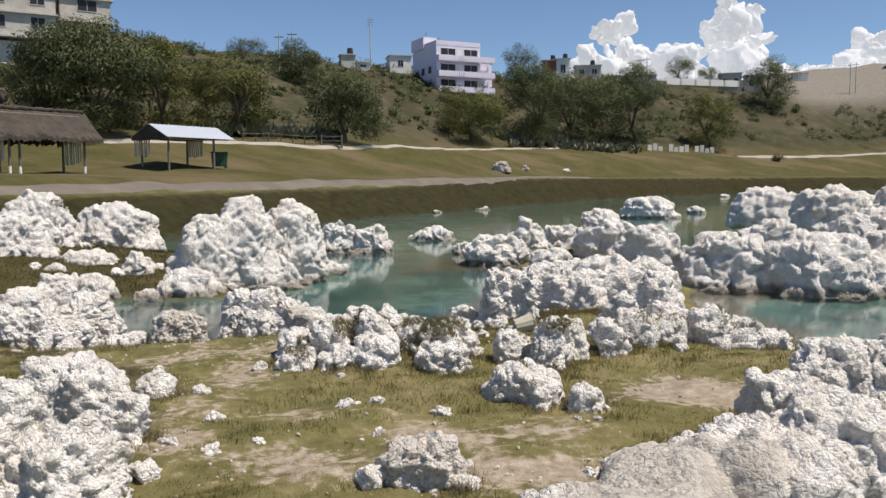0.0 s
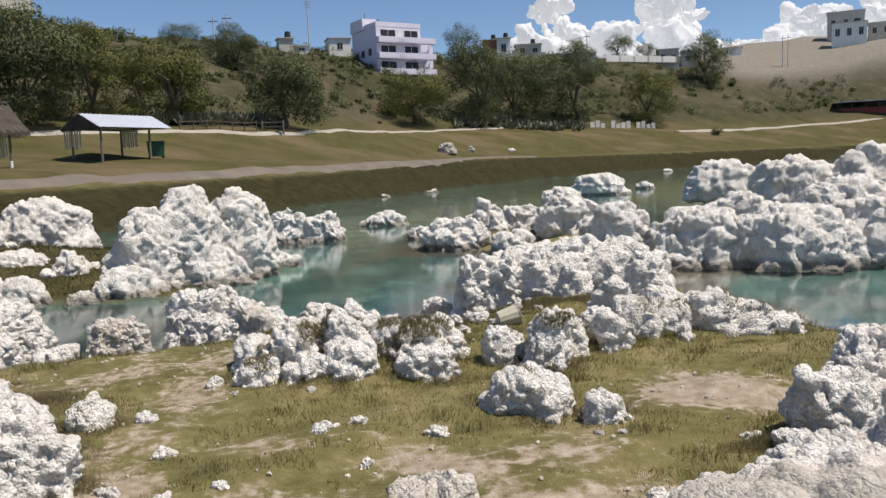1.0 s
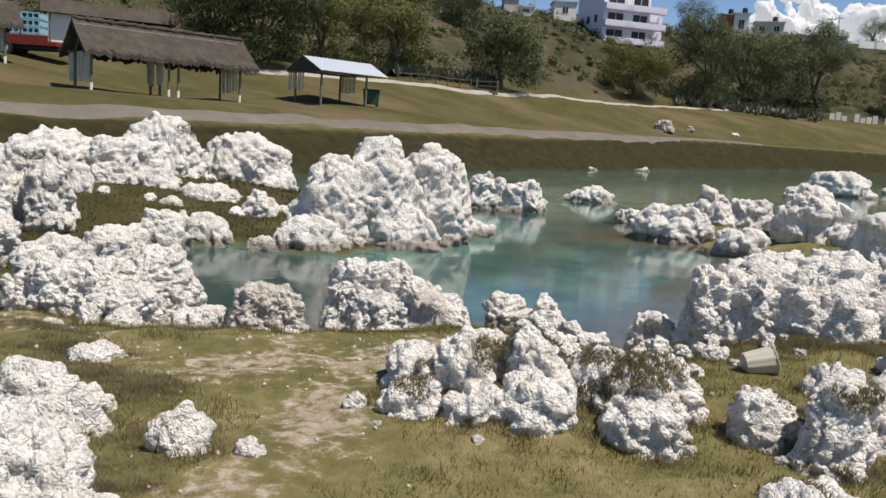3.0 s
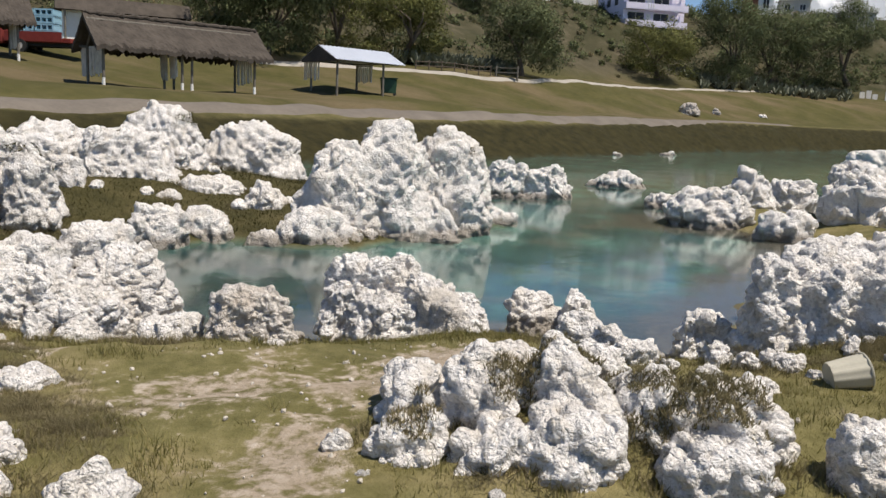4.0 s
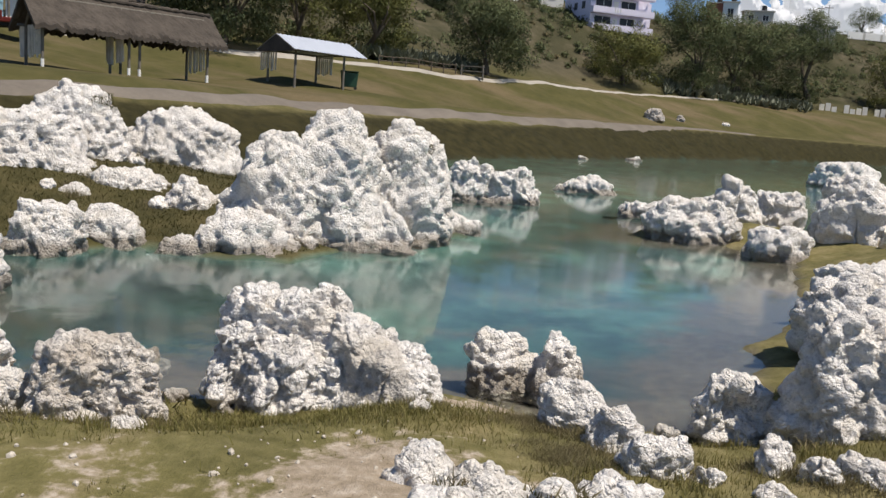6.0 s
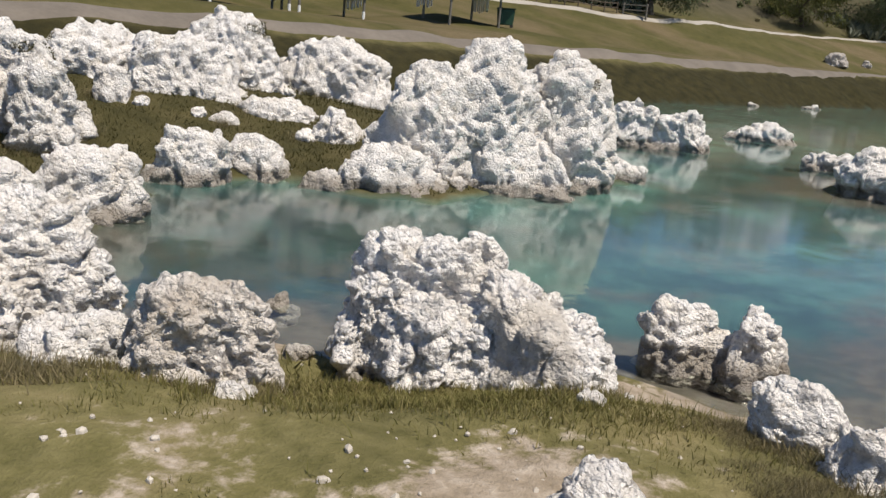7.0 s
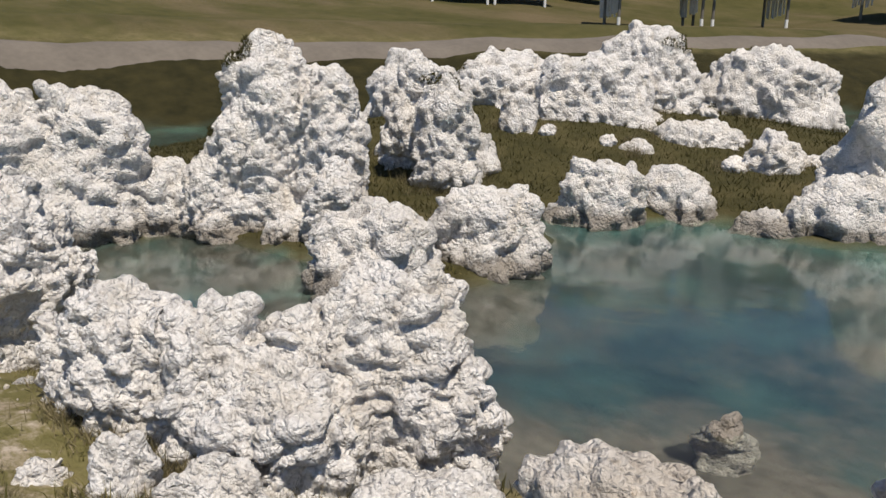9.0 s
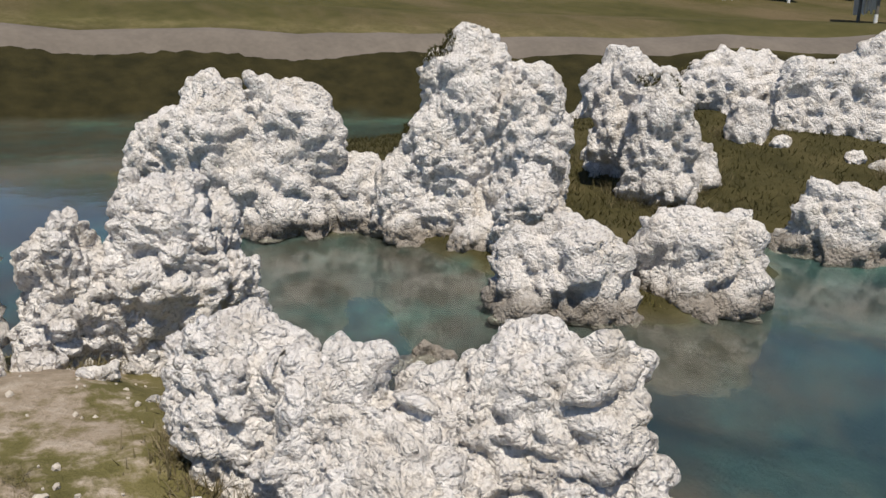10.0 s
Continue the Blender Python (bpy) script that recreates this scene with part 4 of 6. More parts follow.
tree("tree", 15.2, 139.0, 13.0, 14.2, LEAF, "tall dark olive tree in the row at the hill's foot", 4200, 0.0, 6, 0.8)
tree("tree", 23.7, 149.0, 14.5, 13.0, LEAF, "wide dark tree in the row at the hill's foot", 3200, 0.03, 7, 0.8)
tree("tree", 30.5, 154.0, 13.5, 13.0, LEAF, "dark bushy tree crowded among its neighbours", 3000, 0.03, 8, 0.8)
tree("tree", 38.1, 157.0, 10.5, 16.0, LEAF, "tall slender dark tree at the end of the row", 3200, 0.05, 9, 0.8)
tree("tree", 54.5, 164.0, 12.0, 11.0, LEAF_LIGHT, "feathery olive tree beside the white fence", 2600, 0.08, 10, 0.8)
tree("tree", 80.5, 199.0, 13.5, 13.0, LEAF, "dense dark round tree on the slope", 3000, 0.04, 11, 0.3)
tree("tree", -22.5, 127.0, 8.2, 7.2, LEAF, "dense dark ball-shaped tree on the hillside", 3000, 0.02, 12, 0.1)
tree("tree", -55.5, 76.0, 11.0, 12.5, LEAF, "dark olive tree below the grey building", 3400, 0.05, 13, 0.8)
tree("tree", -37.0, 74.5, 8.0, 7.0, LEAF, "dusty dark tree behind the thatched shelter", 2200, 0.03, 14, 0.8)
tree("tree", -33.5, 140.0, 8.5, 4.2, LEAF, "dark shrubby tree on the crest", 1200, 0.02, 15, 0.3)
tree("tree", 62.0, 212.0, 9.0, 6.5, LEAF, "dark tree behind the white wall on the crest", 1200, 0.05, 16, 0.4)
tree("tree", 70.0, 214.0, 8.0, 5.5, LEAF, "dark tree behind the white wall on the crest", 1200, 0.05, 17, 0.4)
tree("tree", 17.0, 175.0, 9.0, 9.0, LEAF, "dark tree below the crest", 1400, 0.05, 18, 0.5)
tree("tree", 43.0, 182.0, 9.0, 8.0, LEAF, "dark tree below the crest", 1400, 0.05, 19, 0.5)


def shrub_scatter(name, spots, leaf, per, material, label, seed):
    """Low bushes too many to count, as one mesh."""
    rng = np.random.default_rng(seed)
    V, F, N, n = [], [], [], 0
    for x, y, r, h in spots:
        z = on_ground(x, y)
        clumps = [(x + rng.normal() * r * 0.35, y + rng.normal() * r * 0.35, z + h * (0.25 + 0.35 * rng.random()), r * (0.45 + 0.25 * rng.random())) for _ in range(4)]
        v, f, out = leaf_cloud(clumps, per, leaf * (0.7 + 0.6 * rng.random()), 0.0, rng)
        V.append(v)
        N.append(out + (0, 0, 0.4))
        F.append(f + n)
        n += len(v)
    return tagged(new(name, soft_leaves(name, np.concatenate(V), np.concatenate(F), np.concatenate(N), material)), label, "shrubs", kind="stuff")


rs = np.random.default_rng(40)
hill = []
while len(hill) < 1150:
    px, py = rs.uniform(-75, 120), rs.uniform(70, 205)
    s = float(inside(SHORE, np.array([px]), np.array([py]))[0]) * (1 + float(ease(np.array([py]), 50, 100)[0]) * 0.8)
    if 58 < s < 135 and wave(np.array([px]), np.array([py]), 31.0, 2.0)[0] > -0.75 + rs.random() * 0.8:
        k = rs.random() ** 2
        hill.append((px, py, 0.6 + 1.6 * k, 0.7 + 1.5 * k))
shrub_scatter("hill_scrub", hill, 0.28, 80, LEAF, "dusty olive scrub scattered over the hillside", 41)
dry = [(px + rs.uniform(-4, 4), py + rs.uniform(-4, 4), r * 0.7, h * 0.5) for px, py, r, h in hill[:300]]
shrub_scatter("dry_scrub", dry, 0.24, 60, SHRUB, "dry grey-green brush between the hillside bushes", 42)


# ---- shelters ----
def slat_panel(root, a, b, top, drop, count, seed):
    """A hanging screen of upright sticks between two points at eaves height."""
    rng = random.Random(seed)
    bm = bmesh.new()
    stick(bm, (*a, top - 0.12), (*b, top - 0.12), 0.025, 0.025, 5)
    panel = part("screen", bm, POLE, root, "hanging screen of pale sticks")
    for i in range(count):
        k = (i + 0.5) / count
        px, py = a[0] + (b[0] - a[0]) * k, a[1] + (b[1] - a[1]) * k
        bm = bmesh.new()
        stick(bm, (px, py, top - 0.02), (px + rng.uniform(-0.05, 0.05), py, top - drop * rng.uniform(0.90, 1.05)), 0.060, 0.052, 6)
        part("slat", bm, SLAT, panel)


def thatched_roof(root, u0, u1, v0, v1, eave, ridge, seed):
    """Two shaggy slopes on a ridge along u."""
    rng = np.random.default_rng(seed)
    vm = (v0 + v1) / 2
    for sign, edge in ((-1, v0 - 0.45), (1, v1 + 0.45)):
        nu, nv = 90, 18
        U = np.linspace(u0 - 0.5, u1 + 0.5, nu)[None].repeat(nv, 0)
        K = np.linspace(0, 1, nv)[:, None].repeat(nu, 1)
        ragged = rng.normal(size=(1, nu)) * 0.07
        Vv = vm + (edge - vm) * K * 1.0
        Z = ridge + (eave - 0.18 - ridge) * K - 0.10 * np.sin(K * 3.1) + rng.normal(size=(nv, nu)) * 0.022 + K ** 6 * ragged
        top = np.stack([U, Vv, Z + 0.03], 2).reshape(-1, 3)
        under = np.stack([U, Vv, Z - 0.20 - 0.03 * rng.random((nv, nu))], 2).reshape(-1, 3)
        c = (np.arange(nv - 1)[:, None] * nu + np.arange(nu - 1)[None]).ravel()
        q = np.stack([c, c + 1, c + nu + 1, c + nu], 1)
        m = nv * nu
        rim = []
        loop = list(range(nu)) + [nu * (i + 1) - 1 for i in range(1, nv)] + list(range(m - 2, m - nu - 1, -1)) + [nu * i for i in range(nv - 2, 0, -1)]
        for i, j in zip(loop, loop[1:] + loop[:1]):
            rim.append((i, j, j + m, i + m))
        ob = new("thatch_slope", mesh_of("thatch_slope", np.concatenate([top, under]), np.concatenate([q, q[:, ::-1] + m, np.array(rim)]), THATCH, False))
        ob.parent = root
    n, sides = 60, 9
    a = np.arange(sides) * 6.283 / sides
    wide = 0.13 * (1 + 0.16 * rng.normal(size=(n, 1)))
    wide[0], wide[-1] = 0.01, 0.01
    at = np.linspace(u0 - 0.5, u1 + 0.5, n)[:, None]
    ring = np.stack([at + 0 * a, vm + np.cos(a) * wide * 1.3, ridge + 0.05 + 0.02 * rng.normal(size=(n, 1)) + np.sin(a) * wide], 2).reshape(-1, 3)
    c = (np.arange(n - 1)[:, None] * sides + np.arange(sides)[None]).ravel()
    d = (np.arange(n - 1)[:, None] * sides + (np.arange(sides)[None] + 1) % sides).ravel()
    ob = tagged(new("ridge_roll", mesh_of("ridge_roll", ring, np.stack([c, d, d + sides, c + sides], 1), THATCH, False)), "bundled thatch along the ridge")
    ob.parent = root


def post(root, u, v, top, sunlit_foot=True, r=0.075, foot=0.0):
    bm = bmesh.new()
    stick(bm, (u, v, foot - 0.4), (u + 0.02, v, top), r, r * 0.9, 8)
    p = part("post", bm, POLE, root)
    # pale foot: sunlight reaching below the roof's shadow, painted as colour
    if sunlit_foot:
        bm = bmesh.new()
        stick(bm, (u, v, foot - 0.35), (u, v, foot + 0.42), r * 1.06, r * 1.05, 8)
        part("limewash_band", bm, SUNLIT_FOOT, p, "pale foot with the sunlight put in as colour")


def thatched_shelter(corner, along, length, depth, label, seed):
    x, y = corner
    z = on_ground(x, y)
    root = thing("thatched_shelter", pose(x, y, z, 0, 0, along), label, "shelter", "picnic shelters on the lawn")
    a = math.radians(along)

    def foot(u, v):
        return on_ground(x + math.cos(a) * u - math.sin(a) * v, y + math.sin(a) * u + math.cos(a) * v) - z

    for u in (0.0, 0.49 * length, 0.555 * length, length):
        post(root, u, 0.0, 2.15, True, 0.085, foot(u, 0))
        post(root, u, depth, 2.15, False, 0.085, foot(u, depth))
    for v in (0.0, depth):
        bm = bmesh.new()
        stick(bm, (-0.4, v, 2.12), (length + 0.4, v, 2.12), 0.07, 0.06, 7)
        part("beam", bm, POLE, root)
    bm = bmesh.new()
    stick(bm, (-0.4, depth / 2, 3.55), (length + 0.4, depth / 2, 3.55), 0.07, 0.06, 7)
    part("beam", bm, POLE, root)
    for u in (0.0, 0.5 * length, length):
        for v in (0.0, depth):
            bm = bmesh.new()
            stick(bm, (u, v, 2.12), (u, depth / 2, 3.55), 0.055, 0.05, 6)
            part("rafter", bm, POLE, root)
    thatched_roof(root, 0, length + 0.5, -0.1, depth + 0.7, 2.25, 3.85, seed)
    for k, (u, v0, v1, count) in enumerate(((0.02, 0.25, depth - 0.35, 9), (0.02, depth + 0.15, depth + 1.1, 5), (0.46 * length, 0.1, 1.15, 5), (0.46 * length, 1.45, depth - 0.1, 5), (length - 0.02, 0.3, depth - 0.3, 8))):
        slat_panel(root, (u, v0), (u, v1), 2.15, 1.6, count, seed * 10 + k)
    return root


thatched_shelter((-27.67, 43.29), 53.0, 8.9, 2.6, "long open shelter with a weathered grey thatch roof on posts", 5)
thatched_shelter((-41.7, 43.0), 49.5, 7.1, 2.8, "open thatched shelter with stick screens near the path", 6)


def metal_shelter(corner, along, length, depth):
    x, y = corner
    z = on_ground(x, y)
    root = thing("metal_roofed_shelter", pose(x, y, z, 0, 0, along), "open shelter with a pale corrugated metal roof on posts", "shelter", "picnic shelters on the lawn")
    a = math.radians(along)
    for u in (0.0, length):
        for v in (0.0, depth):
            f = on_ground(x + math.cos(a) * u - math.sin(a) * v, y + math.sin(a) * u + math.cos(a) * v) - z
            post(root, u, v, 2.22, False, 0.08, f)
    for v in (0.0, depth):
        bm = bmesh.new()
        stick(bm, (-0.3, v, 2.2), (length + 1.3, v, 2.2), 0.06, 0.06, 7)
        part("beam", bm, POLE, root)
    for u in (0.0, length):
        bm = bmesh.new()
        stick(bm, (u, 0, 2.2), (u, depth, 2.2), 0.06, 0.06, 7)
        part("beam", bm, POLE, root)
    vm, ridge, eave = depth / 2, 3.12, 2.2
    for edge in (-0.5, depth + 0.6):
        nu = 72
        U = np.linspace(-0.45, length + 1.5, nu)
        wob = 0.018 * np.cos(np.arange(nu) * math.pi / 2 * 1.0)
        rows = [np.stack([U, np.full(nu, vm + (edge - vm) * k), ridge + (eave - ridge) * k + wob], 1) for k in np.linspace(0, 1, 6)]
        top = np.concatenate(rows)
        under = top - (0, 0, 0.012)
        c = (np.arange(5)[:, None] * nu + np.arange(nu - 1)[None]).ravel()
        q = np.stack([c, c + 1, c + nu + 1, c + nu], 1)
        m = len(top)
        ob = new("roof_sheet", mesh_of("roof_sheet", np.concatenate([top, under]), np.concatenate([q, q[:, ::-1] + m]), ZINC, False))
        ob.parent = root
    bm = bmesh.new()
    for z0, z1, k0, k1 in ((2.08, 2.24, 0.0, 1.0), (2.24, 3.06, 0.0, 1.0)):
        a0, a1 = -0.38 + (depth + 0.76) * k0, -0.38 + (depth + 0.76) * k1
        low = [bm.verts.new((u, v, z)) for u in (-0.48, -0.36) for v, z in ((a0, z0), (a1, z0), (a1 if z0 < 2.2 else depth / 2 + 0.02, z1), (a0 if z0 < 2.2 else depth / 2 - 0.02, z1))]
        for q in ((0, 1, 2, 3), (7, 6, 5, 4), (0, 4, 5, 1), (1, 5, 6, 2), (2, 6, 7, 3), (3, 7, 4, 0)):
            bm.faces.new([low[k] for k in q])
    part("gable_thatch", bm, THATCH, root, "dark thatched gable end")
    slat_panel(root, (0.0, depth * 0.66), (0.0, depth * 1.3), 2.2, 1.2, 7, 71)
    slat_panel(root, (length * 0.98, depth * 0.35), (length * 0.98, depth * 0.95), 2.2, 1.2, 8, 72)
    return root


metal_shelter((-17.83, 52.63), 56.0, 3.7, 2.8)


def wheeled_bin(x, y, turn):
    root = thing("rubbish_bin", pose(x, y, on_ground(x, y), 0, 0, turn), "dark green plastic wheeled bin beside the shelter", "bin")
    bm = bmesh.new()
    box(bm, -0.55, 0.55, -0.40, 0.40, 0.15, 1.05)
    for v in bm.verts:
        if v.co.z < 0.5:
            v.co.x *= 0.86
            v.co.y *= 0.82
    bmesh.ops.bevel(bm, geom=bm.edges[:], offset=0.04, segments=2, affect="EDGES")
    part("body", bm, GREEN, root)
    bm = bmesh.new()
    box(bm, -0.59, 0.59, -0.44, 0.44, 1.07, 1.15, 0.03)
    part("lid", bm, GREEN, root)
    for px in (-0.42, 0.42):
        for py in (-0.28, 0.28):
            bm = bmesh.new()
            stick(bm, (px, py - 0.04, 0.09), (px, py + 0.04, 0.09), 0.09, 0.09, 12)
            part("wheel", bm, RUBBER, root)
    return root


wheeled_bin(-15.7, 56.85, 20)


# ---- buildings ----
def wall_part(root, name, material, *dims, label="", bevel=0.0):
    bm = bmesh.new()
    box(bm, *dims, bevel)
    return part(name, bm, material, root, label)


def window(root, x0, x1, y, z0, z1, frame_material, deep=0.12):
    """A recessed pane with a frame on a wall that faces -y."""
    bm = bmesh.new()
    t = 0.07
    for d in ((x0 - t, x0, z0 - t, z1 + t), (x1, x1 + t, z0 - t, z1 + t), (x0, x1, z1, z1 + t), (x0, x1, z0 - t, z0), ((x0 + x1) / 2 - 0.03, (x0 + x1) / 2 + 0.03, z0, z1)):
        box(bm, d[0], d[1], y - 0.06, y + 0.02, d[2], d[3])
    w = part("window", bm, frame_material, root)
    bm = bmesh.new()
    box(bm, x0, x1, y - 0.012, y + 0.0, z0, z1)
    part("pane", bm, DARK, w)
    return w


def apartment_house(x, y, z, turn):
    root = thing("apartment_house", pose(x, y, z, 0, 0, turn), "lilac-white three-storey apartment house with balconies on the crest", "building")
    W, Dp, S = 9.4, 10.5, 2.9
    wall_part(root, "wall", PAINT, 0, W, 0, Dp, -3.0, 3 * S)
    wall_part(root, "parapet", PAINT, -0.05, W + 0.05, -0.05, 0.20, 3 * S, 3 * S + 0.85)
    wall_part(root, "parapet", PAINT, -0.05, 0.20, 0.20, Dp, 3 * S, 3 * S + 0.85)
    wall_part(root, "parapet", PAINT, W - 0.2, W + 0.05, 0.20, Dp, 3 * S, 3 * S + 0.6)
    wall_part(root, "stair_hut", PAINT, -0.3, 2.6, 5.0, Dp, 3 * S, 3 * S + 2.2)
    for i in range(3):
        z0 = i * S
        bm = bmesh.new()
        box(bm, -0.15, W + 2.6, -1.3, -0.002, z0 - 0.14, z0)
        box(bm, -0.15, W + 2.6, -1.32, -1.16, z0, z0 + 0.95)
        box(bm, -0.15, 0.02, -1.16, -0.002, z0, z0 + 0.95)
        box(bm, W + 2.44, W + 2.6, -1.16, -0.002, z0, z0 + 0.95)
        b = part("balcony", bm, PAINT, root)
        for k in range(3):
            bm = bmesh.new()
            stick(bm, (W * 0.5 - 0.5 + k * 0.5, -1.34, z0 + 0.1), (W * 0.5 - 0.5 + k * 0.5, -1.34, z0 + 0.85), 0.09, 0.09, 8)
            part("baluster", bm, WHITE, b)
        for x0, x1 in ((0.9, 4.0), (5.9, 8.8)):
            window(root, x0, x1, 0.0, z0 + 0.75, z0 + 2.35, WHITE)
        bm = bmesh.new()
        box(bm, 4.45, 5.35, -0.05, 0.0, z0 + 0.02, z0 + 2.2)
        part("door", bm, WHITE, root)
        for yy in (2.2, 5.2) if i < 2 else ():
            wall_part(root, "side_window", DARK, -0.012, -0.002, yy, yy + 1.3, z0 + 0.8, z0 + 2.1)
    wall_part(root, "wing", PAINT, W, W + 2.5, 0.5, Dp, -3.0, 2 * S + 0.6)
    wall_part(root, "annexe", PAINT, W + 2.5, W + 5.0, 4.0, Dp, -3.0, 2 * S + 0.3)
    for px, py, h in ((3.8, 6.5, 2.6), (1.0, 6.5, 3.4)):
        bm = bmesh.new()
        stick(bm, (px, py, 3 * S), (px, py, 3 * S + h), 0.05, 0.05, 6)
        if px > 3:
            stick(bm, (px - 0.9, py, 3 * S + h - 0.2), (px + 0.5, py, 3 * S + h - 0.2), 0.05, 0.05, 6)
        part("aerial", bm, BARK, root)
    bm = bmesh.new()
    stick(bm, (1.8, 3.4, 3 * S), (1.8, 3.4, 3 * S + 1.2), 0.6, 0.5, 14)
    part("water_tank", bm, RUBBER, root, "black plastic water tank")
    return root


apartment_house(-1.0, 153.0, 19.6, 27.0)


def grey_house():
    """An unfinished block house on the slope, a raised corner block, and an open frame beside it."""
    root = thing("grey_block_house", pose(-49.3, 87.3, 16.2, 0, 0, 31.0), "unfinished grey concrete block house on the hillside", "building")
    S = 2.6
    wall_part(root, "plinth", SLAT, 0, 7.4, 0, 8, -3.5, 2.0)
    for i in range(3):
        z0 = 2.3 + i * S
        wall_part(root, "wall", BLOCK, -0.3, 7.4, -0.6, 8, z0 + 0.22, z0 + S)
        wall_part(root, "floor_slab", CONCRETE, -0.6, 7.8, -1.0, 8.2, z0, z0 + 0.2)
        for x0, x1 in ((0.9, 2.4), (4.9, 6.3)):
            window(root, x0, x1, -0.6, z0 + 1.1, z0 + 2.3, CONCRETE)
    # near-black strip stands in for the shade below the first slab
    wall_part(root, "recess", DARK, 0.1, 7.3, -0.05, -0.002, 2.02, 2.28)
    for i in range(2):
        wall_part(root, "corner_room", BLOCK, 8.0, 13.4, 1.4, 7, 4.9 + i * S + 0.2, 4.9 + (i + 1) * S)
        wall_part(root, "floor_slab", CONCRETE, 7.8, 13.7, 1.1, 7.2, 4.9 + i * S, 4.9 + i * S + 0.19)
        window(root, 9.9, 11.9, 1.4, 6.2 + i * S, 7.4 + i * S, CONCRETE)
    wall_part(root, "link_wall", BLOCK, 7.41, 7.99, 3.0, 6.9, -2.0, 10.5)
    for px in (8.3, 13.0):
        wall_part(root, "column", CONCRETE, px - 0.2, px + 0.2, 1.6, 2.0, -4.0, 4.88)
    bm = bmesh.new()
    stick(bm, (8.8, 1.3, 0), (10.2, 1.5, 4.8), 0.1, 0.1, 6)
    part("prop", bm, SLAT, root)
    wall_part(root, "frame_slab", CONCRETE, -10.6, -0.9, -1.2, 8, 7.9, 8.2)
    wall_part(root, "frame_wall", BLOCK, -10.6, -0.9, -1.0, 7.8, 8.2, 11.0)
    # near-black sheet stands in for the shade inside the open frame
    wall_part(root, "back_wall", DARK, -10.6, -0.9, 5.0, 5.3, -2.0, 7.88)
    for px in (-10.2, -5.6, -1.4):
        wall_part(root, "column", CONCRETE, px - 0.22, px + 0.22, -1.0, -0.56, -3.0, 7.88)
    wall_part(root, "tie_beam", CONCRETE, -10.0, -1.6, -0.9, -0.6, 4.3, 4.6)
    for px in (-0.6, 0.0):
        bm = bmesh.new()
        stick(bm, (px, -1.3, -2.0), (px - 0.7, -1.4, 11.0), 0.13, 0.11, 7)
        part("leaning_pole", bm, SLAT, root)
    return root


grey_house()


def small_house(x, y, wide, deep, tall, material, label, turn=0.0, windows=1, roof=True, sink=3.0, tank=False):
    root = thing("house", pose(x, y, on_ground(x, y), 0, 0, turn), label, "building", "houses on the crest")
    wall_part(root, "wall", material, -wide / 2, wide / 2, 0, deep, -sink, tall)
    if roof:
        wall_part(root, "roof_slab", CONCRETE, -wide / 2 - 0.25, wide / 2 + 0.25, -0.3, deep + 0.2, tall, tall + 0.18)
    for i in range(windows):
        cx = -wide / 2 + wide * (i + 0.5) / windows
        window(root, cx - 0.55, cx + 0.55, 0.0, tall * 0.40, tall * 0.75, WHITE)
    if tank:
        bm = bmesh.new()
        stick(bm, (wide * 0.2, deep * 0.4, tall + 0.18), (wide * 0.2, deep * 0.4, tall + 1.4), 0.6, 0.5, 12)
        part("water_tank", bm, RUBBER, root, "black plastic water tank")
    return root


small_house(-17.2, 150.0, 2.6, 3.0, 2.4, BLOCK, "small bare grey block hut on the crest", 15, 0, True, 3, True)
small_house(-14.6, 151.0, 2.6, 3.0, 1.4, WHITE, "low white house with a tiny window on the crest", 15, 1)
small_house(-8.4, 166.0, 4.4, 5.0, 3.6, WHITE, "small white flat-roofed house beside the apartment house", 12, 1)
small_house(28.0, 188.0, 3.0, 4.0, 5.2, WHITE, "narrow white house above the trees", -5, 1, True, 4, True)
small_house(25.3, 190.0, 3.5, 4.0, 4.2, BRICK, "red brick house above the trees", -5, 0, True, 4, True)
small_house(34.5, 192.0, 6.0, 4.0, 3.2, BLOCK, "grey block house above the trees", -5, 2, True, 4, True)
small_house(45.0, 196.0, 13.0, 5.0, 2.2, BLOCK, "long low grey house on the crest", -8, 3)
small_house(76.0, 214.0, 5.5, 5.0, 5.0, BLOCK, "two-storey unplastered block house on the crest", -15, 2, True, 4)
small_house(83.0, 218.0, 3.4, 4.0, 4.6, CONCRETE, "grey concrete tower house on the crest", -15, 1, True, 4)
small_house(104.0, 236.0, 4.0, 4.0, 2.4, WHITE, "tiny white house on the gravel slope", -20, 0)
small_house(132.0, 224.0, 9.0, 7.0, 6.0, WHITE, "white house with porch openings at the gravel slope", -30, 3, True, 4, True)
small_house(146.0, 226.0, 12.0, 7.0, 5.0, BLOCK, "rambling grey block house at the gravel slope", -30, 4, True, 4)
small_house(138.0, 236.0, 10.0, 7.0, 9.0, CONCRETE, "grey two-storey house behind the white one", -30, 3, True, 4)


def crest_wall(x, y, length, turn):
    root = thing("boundary_wall", pose(x, y, on_ground(x, y), 0, 0, turn), "long whitewashed boundary wall with dark gates on the crest", "wall")
    step, at = length / 5, 0.0
    for i in range(5):
        wall_part(root, "wall_panel", WHITE, at, at + step * 0.86, 0, 0.25, -0.6, 1.0)
        wall_part(root, "gate", BLOCK, at + step * 0.86, at + step, 0.05, 0.2, -0.6, 0.9)
        at += step
    return root


crest_wall(57.0, 206.0, 22.0, 18.0)


